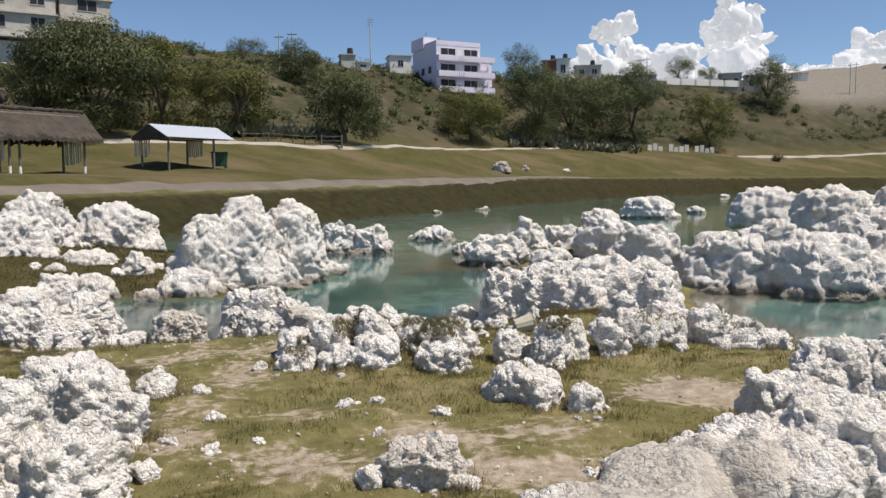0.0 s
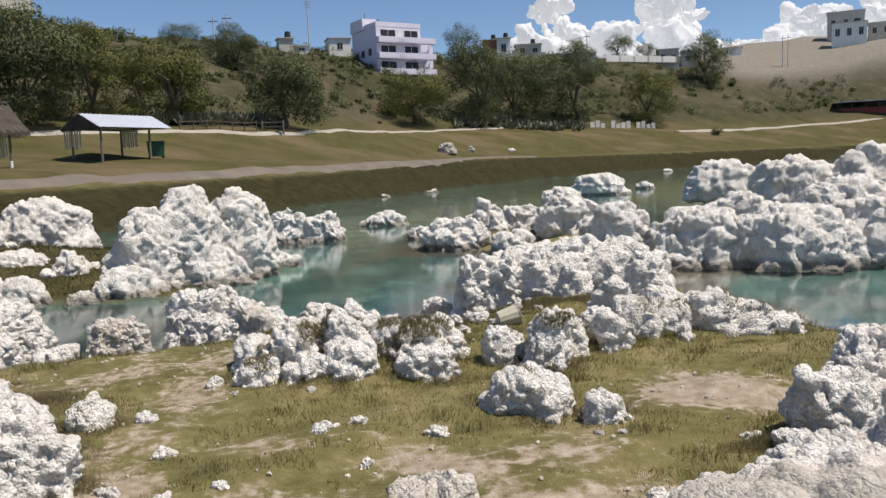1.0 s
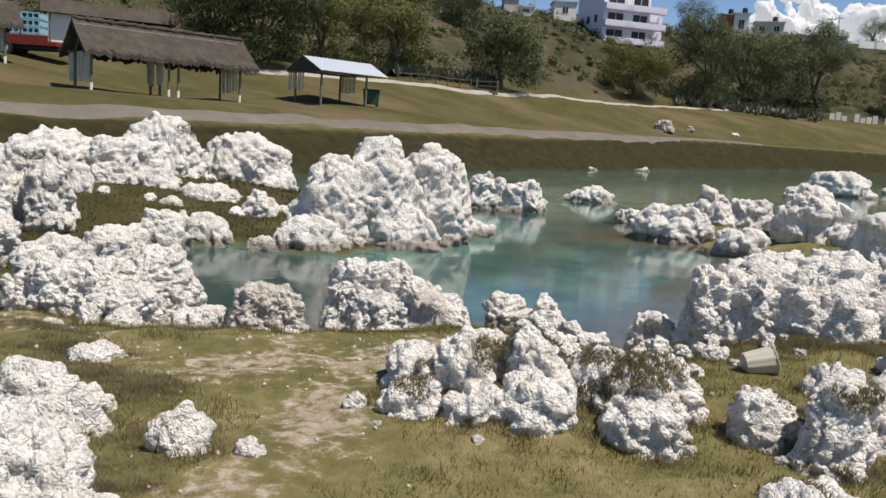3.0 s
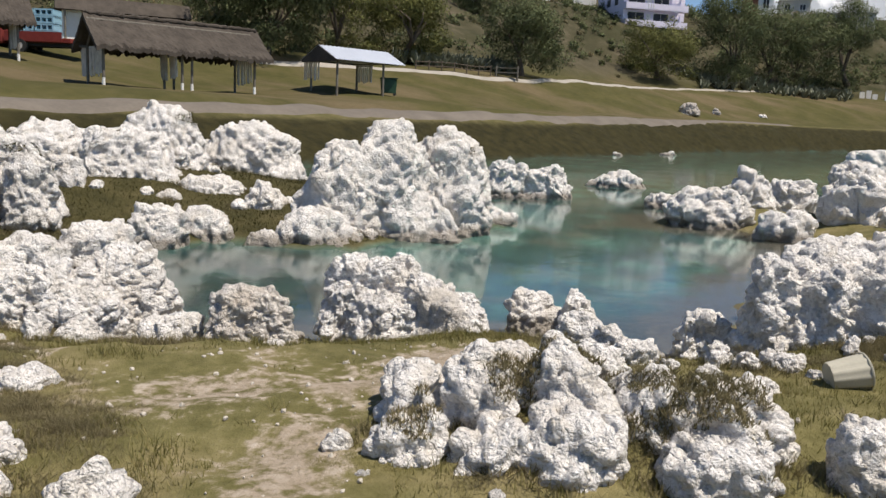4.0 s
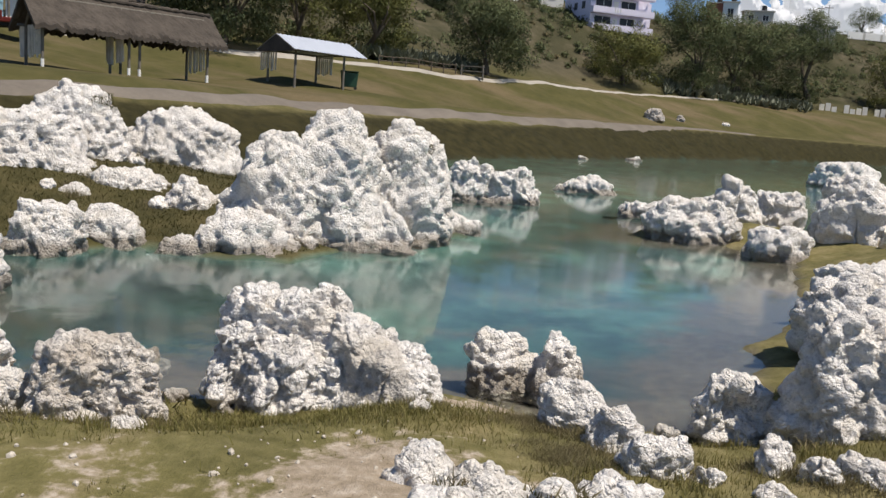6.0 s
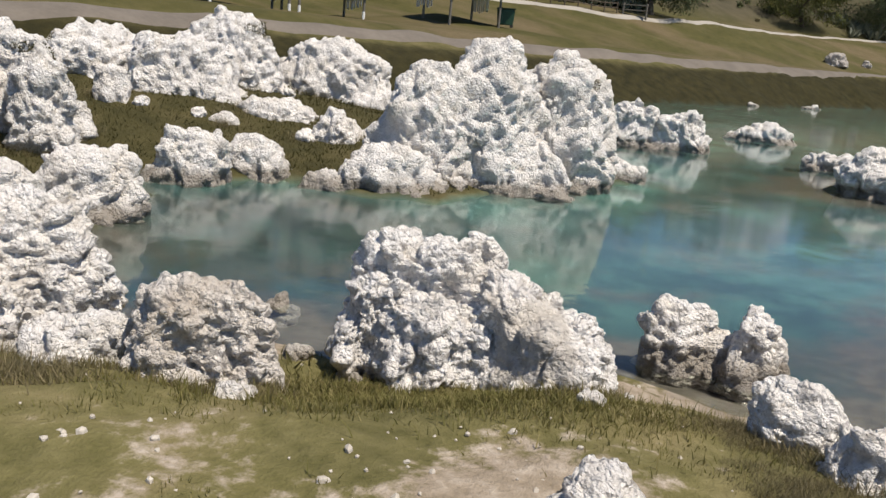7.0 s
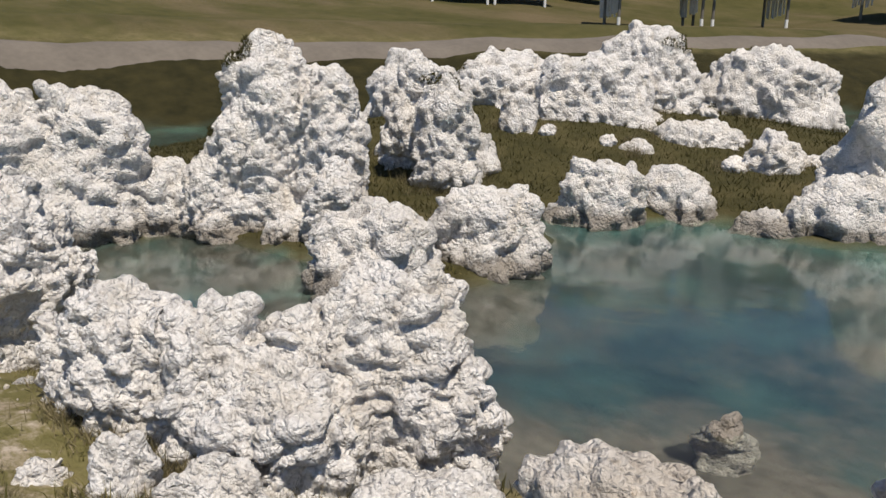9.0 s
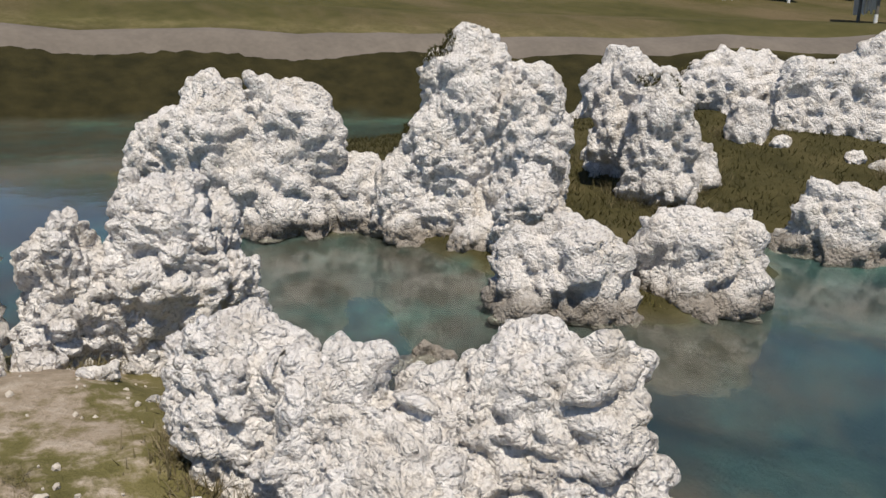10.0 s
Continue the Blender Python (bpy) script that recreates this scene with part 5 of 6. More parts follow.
def long_shed(x, y, turn, label):
    root = thing("long_shed", pose(x, y, on_ground(x, y), 0, 0, turn), label, "building")
    wall_part(root, "wall", WHITE, -3.0, -0.8, 0, 4, -1.5, 2.3)
    # near-black block gives the shade under the open part of the roof
    wall_part(root, "wall", DARK, -0.79, 6.8, 0.6, 4, -1.5, 2.3)
    bm = bmesh.new()
    box(bm, -3.5, 7.2, -0.9, 4.6, 2.3, 3.5)
    for v in bm.verts:
        if v.co.z > 3:
            v.co.y = 1.6 + (v.co.y - 1.6) * 0.5
    part("roof", bm, THATCH, root, "long dark thatched roof")
    for k in range(5):
        post(root, -2.8 + k * 2.4, -0.6, 2.3, False, 0.09)
    return root


long_shed(-43.5, 66.0, 38.0, "long low shed with a dark thatch roof")


def red_hut(x, y, turn):
    root = thing("roadside_hut", pose(x, y, on_ground(x, y), 0, 0, turn), "red roadside hut under a pale sheet roof", "building")
    wall_part(root, "wall", RED, -6, 6, 0, 5, -0.5, 1.5)
    # near-black sheet: shade between half wall and roof, put in as colour
    wall_part(root, "back_wall", DARK, -6, 6, 4.0, 4.3, 1.5, 3.0)
    for k in range(5):
        post(root, -5.9 + k * 2.95, 0.1, 3.0, False, 0.10)
    wall_part(root, "roof_sheet", ZINC, -7, 7, -1.0, 5.5, 3.0, 3.12)
    return root


red_hut(115.5, 189.0, -25)


def white_fence(x, y, length, turn):
    root = thing("fence", pose(x, y, on_ground(x, y), 0, 0, turn), "broken white board fence under the trees", "fence")
    n = 14
    a = math.radians(turn)
    for i in range(n):
        px = length * i / n
        f = on_ground(x + math.cos(a) * px, y + math.sin(a) * px) - on_ground(x, y)
        if i % 5 == 3:
            continue
        bm = bmesh.new()
        box(bm, px, px + length / n * 0.8, 0, 0.06, f - 0.2, f + 1.15 + 0.3 * math.sin(i * 2.1))
        part("board", bm, CONCRETE if i % 3 else SLAT, root)
    return root


white_fence(39.5, 155.5, 17.0, 20.0)


def rail_fence(x0, y0, x1, y1, n, label):
    root = thing("rail_fence", pose(x0, y0, on_ground(x0, y0)), label, "fence")
    z = on_ground(x0, y0)
    last = None
    for i in range(n):
        px, py = x0 + (x1 - x0) * i / (n - 1), y0 + (y1 - y0) * i / (n - 1)
        f = on_ground(px, py) - z
        bm = bmesh.new()
        stick(bm, (px - x0, py - y0, f - 0.3), (px - x0, py - y0, f + 1.0), 0.07, 0.06, 6)
        part("post", bm, BARK, root)
        if last:
            for hgt in (0.45, 0.85):
                bm = bmesh.new()
                stick(bm, (last[0], last[1], last[2] + hgt), (px - x0, py - y0, f + hgt), 0.045, 0.045, 6)
                part("rail", bm, BARK, root)
        last = (px - x0, py - y0, f)
    return root


rail_fence(-20.0, 81.0, -13.8, 88.2, 7, "low dark wooden rail fence beside the road")


def picnic_table(x, y, turn):
    root = thing("picnic_table", pose(x, y, on_ground(x, y), 0, 0, turn), "rough timber table with end posts on the lawn", "table")
    for px in (-1.1, 1.1):
        for py in (-0.25, 0.25):
            bm = bmesh.new()
            stick(bm, (px, py, -0.2), (px, py, 1.25), 0.10, 0.09, 7)
            part("leg", bm, POLE, root)
    for z in (0.55, 1.02):
        wall_part(root, "plank", POLE, -1.25, 1.25, -0.32, 0.32, z, z + 0.08)
    return root


picnic_table(-12.2, 89.0, 5)


def agaves(name, spots, label, seed):
    rng = np.random.default_rng(seed)
    V, F, n = [], [], 0
    for x, y, s in spots:
        z = on_ground(x, y)
        for k in range(15):
            a, up = 6.283 * rng.random(), 0.35 + 0.6 * rng.random()
            d = np.array([math.cos(a) * (1 - up * 0.6), math.sin(a) * (1 - up * 0.6), up + 0.25])
            d = d / np.linalg.norm(d) * s * (0.8 + 0.4 * rng.random())
            side = np.array([-math.sin(a), math.cos(a), 0]) * s * 0.085
            b = np.array([x, y, z])
            V += [b - side, b + side, b + d * 0.5 + side * 1.1, b + d * 0.5 - side * 1.1, b + d, b + d + 0.001]
            F += [(n, n + 1, n + 2, n + 3), (n + 3, n + 2, n + 5, n + 4)]
            n += 6
    return tagged(new(name, mesh_of(name, V, F, AGAVE, False)), label, "agaves", kind="stuff")


spots = [(-22.5 + 9.5 * k + rs.normal() * 1.0, 82.0 + 11.5 * k + rs.uniform(0.5, 6.0), rs.uniform(0.9, 1.7)) for k in rs.random(150)]
spots += [(9 + 28 * k + rs.normal(), 134 + 19 * k + rs.uniform(-2, 3), rs.uniform(1.0, 1.9)) for k in rs.random(120)]
agaves("agave_rows", spots, "grey-green spiky agaves growing along the foot of the hill", 61)


def utility_pole(x, y, tall, label):
    root = thing("utility_pole", pose(x, y, on_ground(x, y) - 0.5), label, "pole", "poles on the crest")
    bm = bmesh.new()
    stick(bm, (0, 0, 0), (0, 0, tall), 0.16, 0.10, 8)
    part("shaft", bm, CONCRETE, root)
    wall_part(root, "crossarm", BARK, -0.8, 0.8, -0.06, 0.06, tall - 0.6, tall - 0.48)
    return root


def radio_mast(x, y, tall):
    root = thing("radio_mast", pose(x, y, on_ground(x, y) - 0.5), "tall thin grey radio mast on the crest", "mast")
    bm = bmesh.new()
    stick(bm, (0, 0, 0), (0, 0, tall), 0.14, 0.09, 7)
    part("shaft", bm, CONCRETE, root)
    for k in range(3):
        wall_part(root, "antenna_bar", BARK, -0.5, 0.5, -0.04, 0.04, tall - 0.4 - k * 0.5, tall - 0.33 - k * 0.5)
    return root


radio_mast(-13.8, 158.0, 11.0)
utility_pole(-24.0, 131.0, 8.5, "thin utility pole behind the ball-shaped tree")
utility_pole(-26.5, 133.0, 7.0, "thin utility pole behind the ball-shaped tree")
utility_pole(44.5, 182.0, 10.0, "utility pole above the row of trees")
utility_pole(46.0, 182.5, 10.5, "utility pole above the row of trees")
utility_pole(108.0, 215.0, 9.0, "pale utility pole on the gravel slope")
utility_pole(109.5, 215.0, 9.0, "pale utility pole on the gravel slope")


def truck(x, y, turn):
    root = thing("truck", pose(x, y, on_ground(x, y), 0, 0, turn), "red flatbed truck loaded with pale blue crates", "truck")
    wall_part(root, "flatbed", RED, -2.2, 2.4, -1.0, 1.0, 0.75, 1.05, bevel=0.03)
    wall_part(root, "chassis", RUBBER, -2.6, 2.2, -0.8, 0.8, 0.5, 0.74)
    wall_part(root, "side_board", RED, -1.6, 2.4, 1.0, 1.04, 0.8, 1.45)
    wall_part(root, "cab", RED, 2.5, 4.2, -1.0, 1.0, 0.6, 2.4, bevel=0.12)
    wall_part(root, "bonnet", RED, 4.21, 5.3, -0.9, 0.9, 0.6, 1.5, bevel=0.1)
    for px in (1.35, 4.3):
        for py in (-0.95, 0.95):
            bm = bmesh.new()
            stick(bm, (px, py - 0.14, 0.48), (px, py + 0.14, 0.48), 0.48, 0.48, 20)
            w = part("wheel", bm, RUBBER, root)
            bm = bmesh.new()
            stick(bm, (px, py - 0.15, 0.48), (px, py + 0.15, 0.48), 0.24, 0.24, 14)
            part("rim", bm, CONCRETE, w)
    return root


truck(-39.6, 54.2, 190)


def crate_stack(x, y, z, turn, label):
    root = thing("crate_stack", pose(x, y, z, 0, 0, turn), label, "crates", "crates on the truck")
    for r in range(4):
        bm = bmesh.new()
        for c in range(4):
            box(bm, -0.8 + c * 0.4, -0.8 + c * 0.4 + 0.10, -0.6, 0.6, r * 0.5 + 0.005, r * 0.5 + 0.48)
        box(bm, -0.8, 0.8 - 0.3, -0.601, 0.601, r * 0.5 + 0.006, r * 0.5 + 0.12)
        box(bm, -0.8, 0.8 - 0.3, -0.602, 0.602, r * 0.5 + 0.38, r * 0.5 + 0.479)
        part("crate", bm, BLUE, root)
    return root


tz = on_ground(-39.6, 54.2) + 1.06
crate_stack(-40.75, 54.1, tz, 10, "pale blue plastic crates stacked four high")
crate_stack(-39.35, 54.35, tz, 10, "pale blue plastic crates stacked four high")


# ---- clouds ----
def cloud(x, y, z, wide, tall, seed, *towers):
    """Heaped cumulus: puffs crowded under the towers' outline, with ragged edges."""
    rng = random.Random(seed)
    bv, bf = ball(3)
    V, F = [], []
    for i in range(150):
        k = rng.uniform(-1, 1)
        top = max(up * math.exp(-((k - at) / broad) ** 2) for at, broad, up in towers) * tall
        r = (0.045 + 0.10 * rng.random() ** 2) * wide * 0.5 * (1.15 - 0.6 * abs(k))
        c = (k * wide * 0.5, rng.uniform(-0.15, 0.15) * wide, max(top - r, 0) * rng.random() ** 0.6)
        F.append(bf + len(V) * len(bv))
        V.append(bv * (r, r, r * 0.85) + c)
    p, f, n = fused(np.concatenate(V), np.concatenate(F), wide / 95)
    q = p / wide
    p += wide * (0.030 * drift(q, 0.08, seed) + 0.016 * drift(q, 0.035, seed) + 0.010 * drift(q, 0.016, seed) + 0.006 * drift(q, 0.008, seed))
    p[:, 2] = np.where(p[:, 2] < 0, p[:, 2] * 0.3, p[:, 2])
    ob = new("backdrop_cloud", mesh_of("backdrop_cloud", p, f, CLOUD))
    ob.location = (x, y, z)
    ob.visible_shadow = False
    return tagged(ob, "bright white cumulus cloud low over the hill", "cloud", "cumulus clouds", "structure")


cloud(560, 2000, 215, 640, 260, 1, (-0.45, 0.28, 0.80), (0.48, 0.30, 1.05), (0.0, 0.7, 0.55))
cloud(1030, 1900, 190, 540, 200, 2, (-0.1, 0.35, 0.85), (0.6, 0.35, 1.0), (-0.6, 0.3, 0.5))
cloud(1560, 1700, 165, 560, 190, 3, (0.0, 0.6, 1.0), (0.6, 0.3, 0.8))


# ---- stones on the far lawn and at the far shore ----
tufa_rock("ridge", 4, (7.5, 103.3, on_ground(7.5, 103.3), 1.2, 1.0, 1.5, 0), grey=True)
tufa_rock("ridge", 4, (11.2, 109.1, on_ground(11.2, 109.1), 0.5, 0.4, 0.7, 0), grey=True)
tufa_rock("ridge", 4, (18.1, 117.8, on_ground(18.1, 117.8), 0.5, 0.4, 0.4, 0))
tufa_rock("islet", 4, (3.3, 67.1, 0.0, 0.6, 0.4, 0.28, 0))
tufa_rock("islet", 4, (-0.4, 61.6, 0.0, 0.35, 0.3, 0.22, 0))
tufa_rock("islet", 4, (39.2, 111.9, 0.0, 0.7, 0.5, 0.4, 0))
shrub_scatter("lone_bush", [(66.0, 158.4, 1.0, 1.5)], 0.35, 160, SHRUB, "dark brown bush at the road's edge", 77)


# ---- cream tub lying on the grass ----
def ribbed_tub(x, y, turn):
    root = thing("ribbed_tub", Matrix.Translation((x, y, on_ground(x, y) + 0.06)) @ pose(0, 0, 0, 0, 78, turn) @ Matrix.Scale(0.70, 4), "cream ribbed plastic tub lying on its side in grass", "tub")
    V, F = [], []
    n, rings = 48, 6
    for j in range(rings):
        k = j / (rings - 1)
        for i in range(n):
            a = 6.283 * i / n
            r = (0.125 + 0.035 * k) * (1 + 0.035 * math.cos(a * 12))
            V.append((math.cos(a) * r, math.sin(a) * r, -0.16 + 0.32 * k))
    for j in range(rings - 1):
        for i in range(n):
            b, c = j * n + i, j * n + (i + 1) % n
            F.append((b, c, c + n, b + n))
    m = len(V)
    V = V + [(v[0] * 0.95, v[1] * 0.95, v[2] + 0.008) for v in V]
    F = F + [tuple(m + k for k in q[::-1]) for q in F]
    ob = new("body", mesh_of("body", V, F, CREAM))
    ob.parent = root
    bm = bmesh.new()
    bmesh.ops.create_cone(bm, cap_ends=True, segments=48, radius1=0.122, radius2=0.124, depth=0.012, matrix=Matrix.Translation((0, 0, -0.155)))
    part("base", bm, CREAM, root)
    bm = bmesh.new()
    for i in range(48):
        a, b = 6.283 * i / 48, 6.283 * (i + 1) / 48
        stick(bm, (math.cos(a) * 0.163, math.sin(a) * 0.163, 0.16), (math.cos(b) * 0.163, math.sin(b) * 0.163, 0.16), 0.010, 0.010, 5)
    part("rim", bm, CREAM, root)
    return root


ribbed_tub(0.95, 9.44, 10)


# ---- grass, shrubs and pebbles on the near ground ----
def blades(name, x, y, tall, thick, material, label, seed, lean=0.5, lift=None, bent=True):
    """Blades of grass, bent or short and straight, as one mesh."""
    rng = np.random.default_rng(seed)
    n = len(x)
    z = height(x, y) - 0.01 if lift is None else lift
    a = rng.random(n) * 6.283
    b = rng.random(n) * 6.283
    reach = tall * lean * rng.random(n)
    base = np.stack([x, y, z], 1)
    side = np.stack([np.cos(a), np.sin(a), np.zeros(n)], 1) * (thick * 0.5)[:, None]
    mid = base + np.stack([np.cos(b) * reach * 0.35, np.sin(b) * reach * 0.35, tall * 0.6], 1)
    tip = base + np.stack([np.cos(b) * reach, np.sin(b) * reach, tall], 1)
    if bent:
        v = np.stack([base - side, base + side, mid + side * 0.7, tip, mid - side * 0.7], 1).reshape(-1, 3)
        k = np.arange(n)[:, None] * 5
        f = np.concatenate([k + (0, 1, 2), k + (0, 2, 4), k + (4, 2, 3)])
    else:
        v = np.stack([base - side, base + side, tip], 1).reshape(-1, 3)
        f = np.arange(n * 3).reshape(-1, 3)
    return tagged(new(name, mesh_of(name, v, f, material, False)), label, "grass", kind="stuff")


def free_of_rocks(x, y):
    ok = np.ones(len(x), bool)
    for zone, rx, ry, rz, rw, rd, h, a in ROCK_PLACES:
        c, s = math.cos(a), math.sin(a)
        u, v = (x - rx) * c + (y - ry) * s, -(x - rx) * s + (y - ry) * c
        ok &= (u / (rw * 0.75)) ** 2 + (v / (rd * 0.75)) ** 2 > 1
    return ok


rg = np.random.default_rng(50)


def sprinkle(n, x0, x1, y0, y1, least):
    x, y = rg.uniform(x0, x1, n), rg.uniform(y0, y1, n)
    d1, d2, _, _ = lands(x, y)
    ok = (np.maximum(d1, d2) > 0.12) & free_of_rocks(x, y)
    ok &= bare_places(x, y) + 0.22 * wave(x, y, 0.55, 1.0) + 0.12 * wave(x, y, 1.9, 4.0) < least
    return x[ok], y[ok]


x, y = sprinkle(210000, -7.4, 4.6, 3.0, 12.5, 0.24)
blades("short_grass", x, y, 0.014 + 0.034 * rg.random(len(x)) * (1.2 + wave(x, y, 0.8, 3.0)), 0.005 + 0.004 * rg.random(len(x)), GRASS, "short olive and straw-coloured grass on the bank", 51, 0.9, None, False)


def tufts(n, x0, x1, y0, y1, per, spread, least):
    cx, cy = sprinkle(n, x0, x1, y0, y1, least)
    i = np.repeat(np.arange(len(cx)), per)
    return cx[i] + rg.normal(size=len(i)) * spread, cy[i] + rg.normal(size=len(i)) * spread


x, y = tufts(900, -7.0, 4.4, 3.2, 12.2, 45, 0.055, 0.10)
blades("grass_tufts", x, y, 0.03 + 0.07 * rg.random(len(x)), 0.004 + 0.003 * rg.random(len(x)), GRASS, "longer grass tufts between the rocks", 52, 1.0)
x, y = rg.normal(-2.2, 0.5, 12000), rg.normal(10.02, 0.20, 12000)
ok = free_of_rocks(x, y)
blades("tall_grass", x[ok], y[ok], 0.012 + 0.045 * rg.random(ok.sum()) * (1 + 0.6 * wave(x[ok], y[ok], 0.4, 2.0)), 0.004 + 0.003 * rg.random(ok.sum()), GRASS, "tall green grass at the foot of a rock", 53, 1.1)
x, y = rg.normal(-4.22, 0.34, 9000), rg.normal(9.30, 0.11, 9000)
ok = bare_places(x, y) < 2.0
blades("dry_brush", x[ok], y[ok], 0.02 + 0.08 * rg.random(ok.sum()) * (1 + 0.7 * wave(x[ok], y[ok], 0.4, 2.0)), 0.005 + 0.004 * rg.random(ok.sum()), SHRUB, "brown and olive brush heaped before the rocks", 57, 1.2, None, False)
x, y = sprinkle(70000, -16.5, -2.6, 9.8, 25.5, 0.6)
blades("island_grass", x, y, 0.03 + 0.055 * rg.random(len(x)), 0.014 + 0.010 * rg.random(len(x)), MEADOW, "dark olive grass covering the island", 54, 1.2, None, False)

for zone, material, most in (("bank", SHRUB, 24000), ("island", MEADOW, 12000)):
    P = np.concatenate([p for z, p in BRUSH if z == zone])
    P = P[rg.permutation(len(P))[:most]].repeat(5, 0)
    tall = 0.012 + 0.034 * rg.random(len(P))
    blades("rock_brush", P[:, 0] + rg.normal(size=len(P)) * 0.016, P[:, 1] + rg.normal(size=len(P)) * 0.016, tall, (0.006 + 0.004 * rg.random(len(P))) * (2.0 if zone == "island" else 1.0), material, "dry brush and grass growing on the rocks of the " + zone, 56, 1.35, P[:, 2] - 0.008, False)

# brush and long grass in patches on the mounds and between the rocks
for material, name, label, patches in (
    (SHRUB, "brush_patch", "grey-brown brush covering the mound between the rocks", ((-1.25, 7.98, 0.26, 0.16, 0.10), (-0.98, 8.30, 0.28, 0.18, 0.12), (-0.55, 8.30, 0.24, 0.16, 0.10), (-0.18, 8.16, 0.24, 0.18, 0.10), (0.02, 8.32, 0.20, 0.14, 0.09), (-0.72, 9.62, 0.20, 0.22, 0.12), (-0.92, 10.20, 0.22, 0.20, 0.10), (0.70, 10.00, 0.34, 0.12, 0.10), (1.05, 9.86, 0.26, 0.14, 0.12), (1.46, 10.16, 0.28, 0.16, 0.18), (1.95, 10.16, 0.28, 0.16, 0.16), (2.30, 11.20, 0.30, 0.20, 0.16), (1.05, 8.40, 0.26, 0.14, 0.11), (1.55, 8.56, 0.24, 0.14, 0.10), (0.85, 8.22, 0.20, 0.12, 0.12), (2.1, 9.06, 0.36, 0.14, 0.10))),
    (SHRUB, "dry_thicket", "low dry thicket beside the trodden path", ((-3.05, 7.45, 0.34, 0.26, 0.13), (-3.50, 7.70, 0.34, 0.22, 0.14), (-3.95, 8.10, 0.40, 0.22, 0.12), (-4.50, 8.60, 0.40, 0.20, 0.12), (-2.60, 6.90, 0.26, 0.24, 0.12), (-2.45, 6.25, 0.30, 0.26, 0.10), (-2.80, 5.60, 0.34, 0.30, 0.10), (1.92, 5.62, 0.20, 0.16, 0.15), (2.20, 5.50, 0.22, 0.16, 0.14))),
    (GRASS, "long_grass", "long olive grass at the feet of the rocks", ((-2.15, 10.16, 0.40, 0.16, 0.10), (-1.35, 10.05, 0.34, 0.20, 0.07), (-2.55, 9.90, 0.24, 0.18, 0.06), (-1.50, 7.50, 0.30, 0.12, 0.06), (-0.60, 7.28, 0.50, 0.12, 0.06), (0.20, 7.35, 0.30, 0.14, 0.06), (0.40, 9.30, 0.40, 0.30, 0.05), (2.10, 8.02, 0.60, 0.12, 0.06), (3.00, 8.20, 0.40, 0.12, 0.06), (0.70, 6.22, 0.40, 0.10, 0.05), (-2.20, 5.60, 0.50, 0.40, 0.06), (-1.30, 4.70, 0.60, 0.50, 0.05)))):
    X, Y, T = [], [], []
    for px, py, rx, ry, up in patches:
        n = int(110000 * rx * ry * (1.3 if material is SHRUB else 0.9)) + 600
        a, k = rg.random(n) * 6.283, rg.random(n) ** 0.6
        ragged = 1 + 0.25 * np.sin(3 * a + px * 9) + 0.15 * np.sin(7 * a + py * 5)
        X.append(px + np.cos(a) * k * rx * 1.25 * ragged)
        Y.append(py + np.sin(a) * k * ry * 1.25 * ragged)
        T.append(up * (0.15 + 0.40 * rg.random(n)) * (1.1 - 0.7 * k) * (1 + 0.5 * wave(X[-1], Y[-1], 0.17, 3.0)))
    x, y, tall = np.concatenate(X), np.concatenate(Y), np.concatenate(T)
    blades(name, x, y, np.maximum(tall, 0.01), 0.0018 + 0.002 * rg.random(len(x)), material, label, 58, 1.7 if material is SHRUB else 1.2, None, False)

# low bushes crowding the feet of the rocks
bush = []
for zone, rx, ry, rz, rw, rd, h, a in ROCK_PLACES:
    if zone not in ("bank", "start", "island"):
        continue
    big = 1.7 if zone == "island" else 1.0
    for k in range(9):
        b = rg.random() * 6.283
        u, v = math.cos(b) * rw * rg.uniform(0.8, 1.2), math.sin(b) * rd * rg.uniform(0.8, 1.25)
        px, py = rx + u * math.cos(a) - v * math.sin(a), ry + u * math.sin(a) + v * math.cos(a)
        if max(float(d[0]) for d in lands(np.array([px]), np.array([py]))[:2]) > 0.3 and rg.random() < 0.75:
            bush.append((px, py, rg.uniform(0.07, 0.16) * big, rg.uniform(0.10, 0.24) * big))
BX = np.array(bush)
per = 150
i = np.repeat(np.arange(len(BX)), per)
x, y = BX[i, 0] + rg.normal(size=len(i)) * BX[i, 2] * 0.55, BX[i, 1] + rg.normal(size=len(i)) * BX[i, 2] * 0.55
blades("low_bushes", x, y, BX[i, 3] * (0.10 + 0.36 * rg.random(len(i))), 0.004 + 0.004 * rg.random(len(i)), SHRUB, "grey-green brush growing round the feet of rocks", 55, 1.5, None, False)

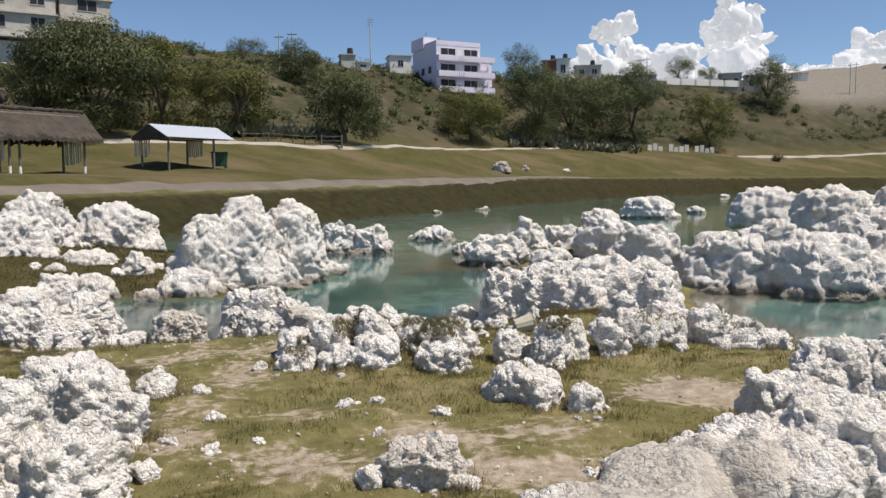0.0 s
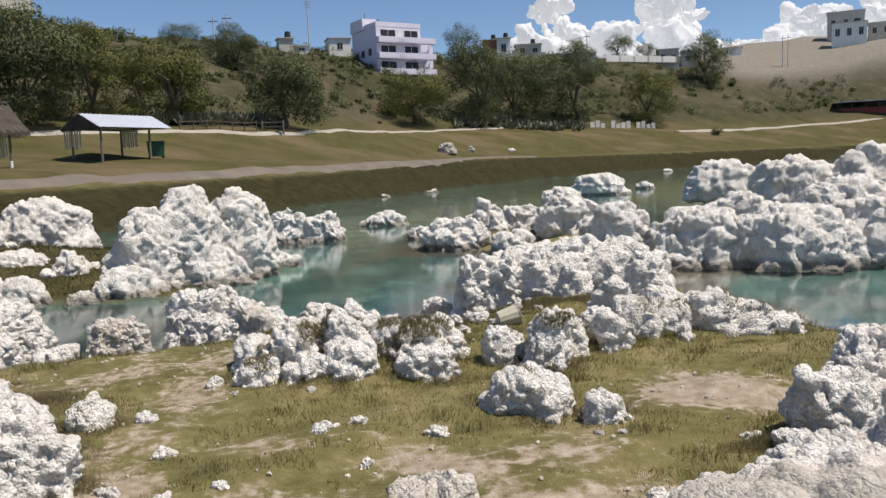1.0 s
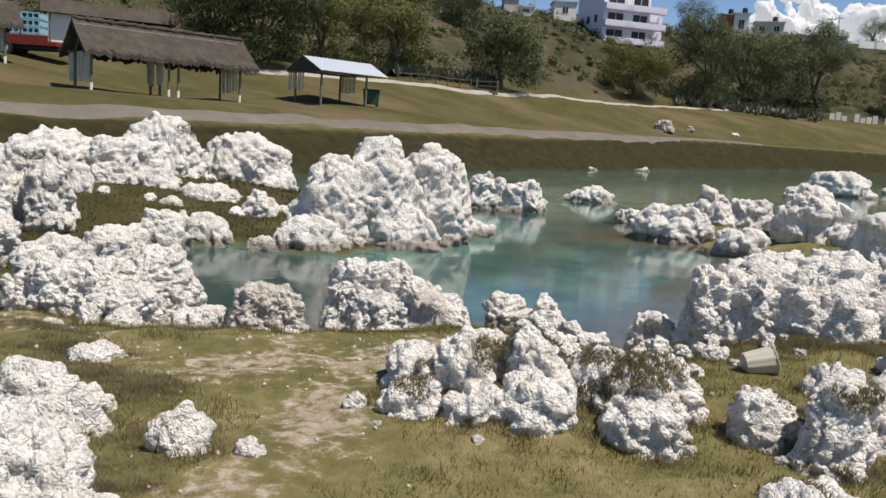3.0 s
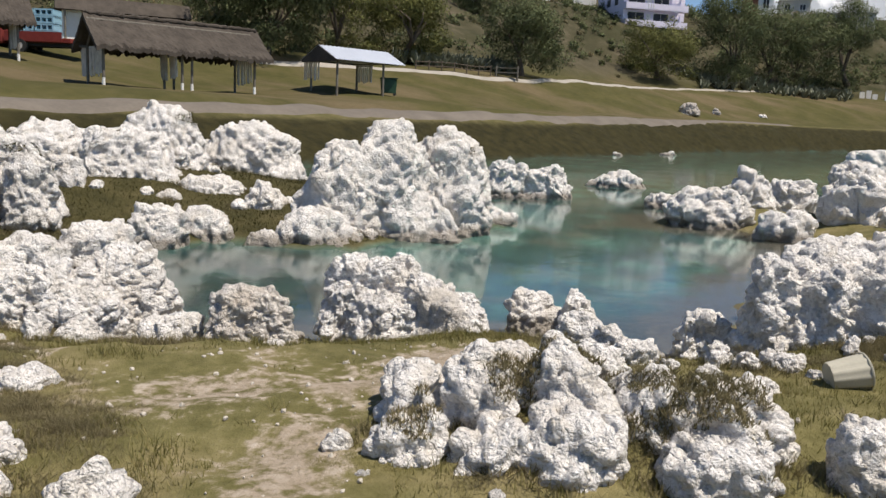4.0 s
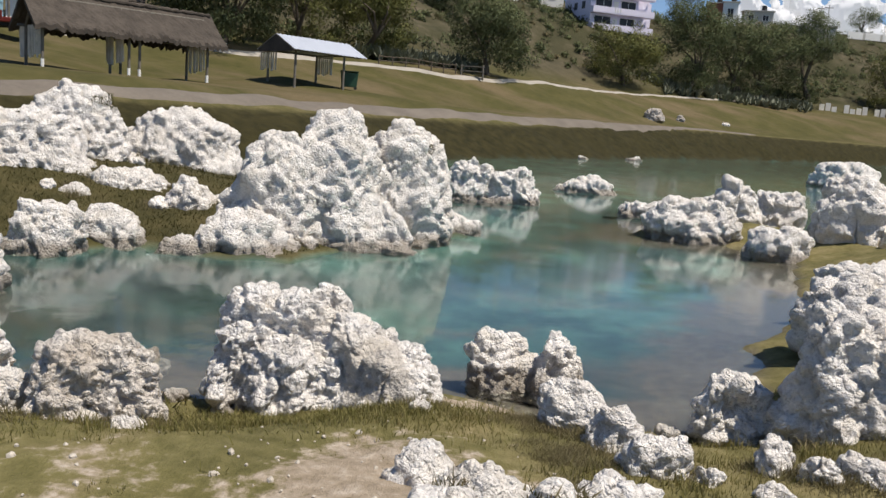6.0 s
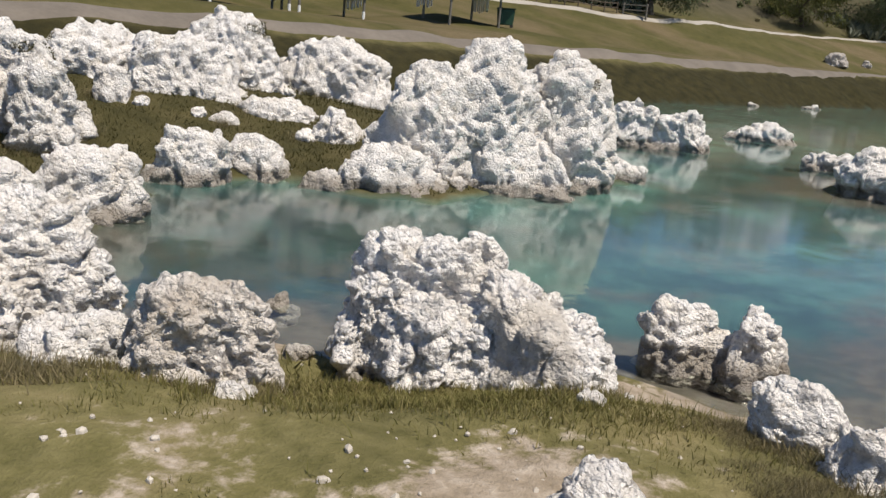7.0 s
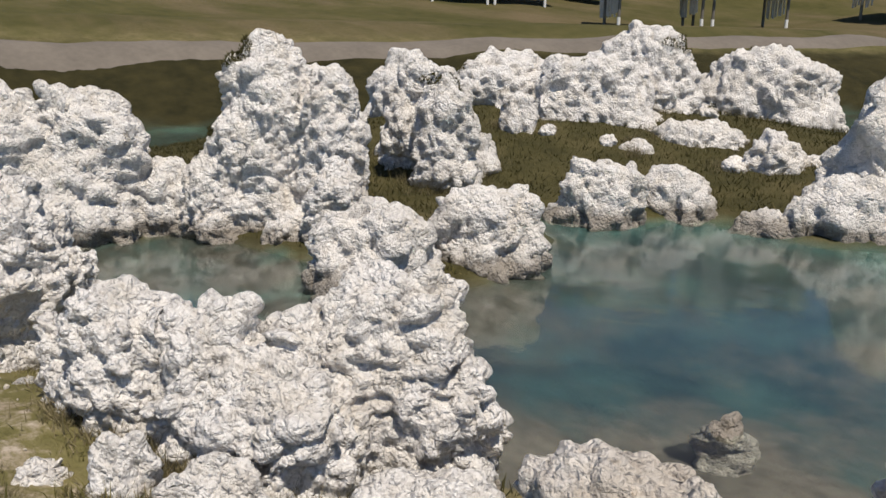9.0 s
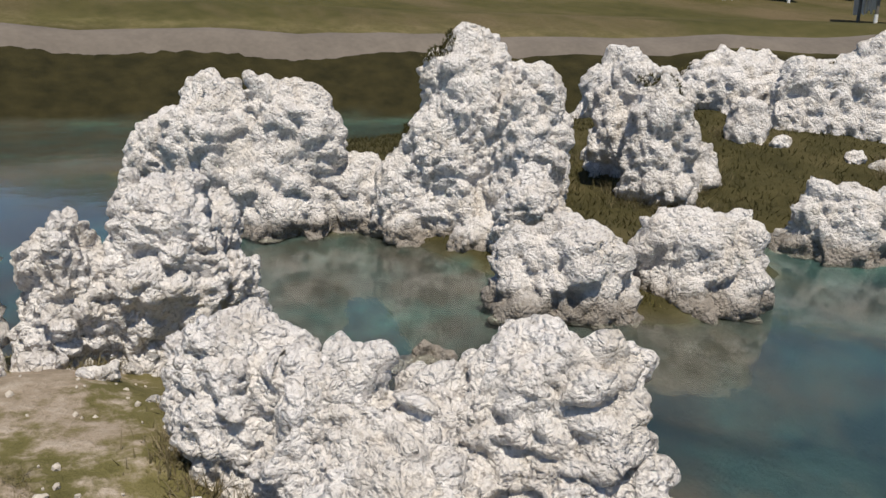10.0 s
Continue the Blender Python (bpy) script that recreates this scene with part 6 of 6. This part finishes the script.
x, y = rg.uniform(-7.2, 4.4, 5200), rg.uniform(3.0, 11.4, 5200)
ok = (lands(x, y)[0] > 0.15) & free_of_rocks(x, y) & (bare_places(x, y) + 0.25 * wave(x, y, 0.9, 6.0) > rg.random(5200) * 0.75)
x, y = x[ok], y[ok]
bv, bf = ball(1)
r = 0.005 + 0.014 * rg.random(len(x)) ** 3
v = bv[None] * (r[:, None, None] * (0.6 + 0.8 * rg.random((len(x), len(bv), 3)))) + np.stack([x, y, height(x, y) + r * 0.3], 1)[:, None]
tagged(new("pebbles", mesh_of("pebbles", v.reshape(-1, 3), (bf[None] + np.arange(len(x))[:, None, None] * len(bv)).reshape(-1, 3), PEBBLE, False)), "pale pebbles and rock crumbs strewn over bare soil", "pebbles", kind="stuff")

# loose stones broken from the rocks
loose = [tufa_rock("bank", 4, (0.0, 0.0, -30.0 - k, 0.10, 0.08, 0.08, 0)) for k in range(5)]
for zone, rx, ry, rz, rw, rd, h, a in list(ROCK_PLACES):
    if zone not in ("bank", "island", "start") or rz < -1:
        continue
    for k in range(4):
        b = rg.random() * 6.283
        u, v = math.cos(b) * (rw + rg.uniform(0.02, 0.25)), math.sin(b) * (rd + rg.uniform(0.02, 0.25))
        px, py = rx + u * math.cos(a) - v * math.sin(a), ry + u * math.sin(a) + v * math.cos(a)
        gz = on_ground(px, py)
        if gz > 0.06 and rg.random() < 0.38:
            s = rg.uniform(0.35, 0.9) * (1.0 if zone == "bank" else 1.7)
            stone = copy_thing(loose[int(rg.integers(5))], pose(px, py, gz, 0, 0, rg.uniform(0, 360)) @ Matrix.Diagonal((s, s, s, 1)))
            tagged(stone, "loose lump of white tufa lying on the ground", "rock", "loose tufa stones")
for ob in loose:
    bpy.data.objects.remove(ob)
for k, (px, py, s) in enumerate(((-0.02, 6.2, 0.09), (-0.45, 5.75, 0.07), (-0.75, 6.35, 0.08), (-1.55, 5.35, 0.07), (-1.25, 5.5, 0.05), (-0.5, 6.5, 0.06), (0.9, 4.9, 0.06), (1.9, 5.8, 0.05), (-1.85, 5.0, 0.06), (-1.75, 6.1, 0.07), (0.15, 9.45, 0.09), (0.45, 9.3, 0.10), (-0.1, 9.6, 0.07), (-1.35, 9.25, 0.16), (-1.0, 9.05, 0.12), (-0.75, 8.8, 0.10), (-4.7, 8.9, 0.08), (-5.9, 8.9, 0.07), (-6.1, 8.5, 0.06))):
    tufa_rock("bank", 5, (px, py, on_ground(px, py), s, s * 0.8, s * 0.75, k * 47))
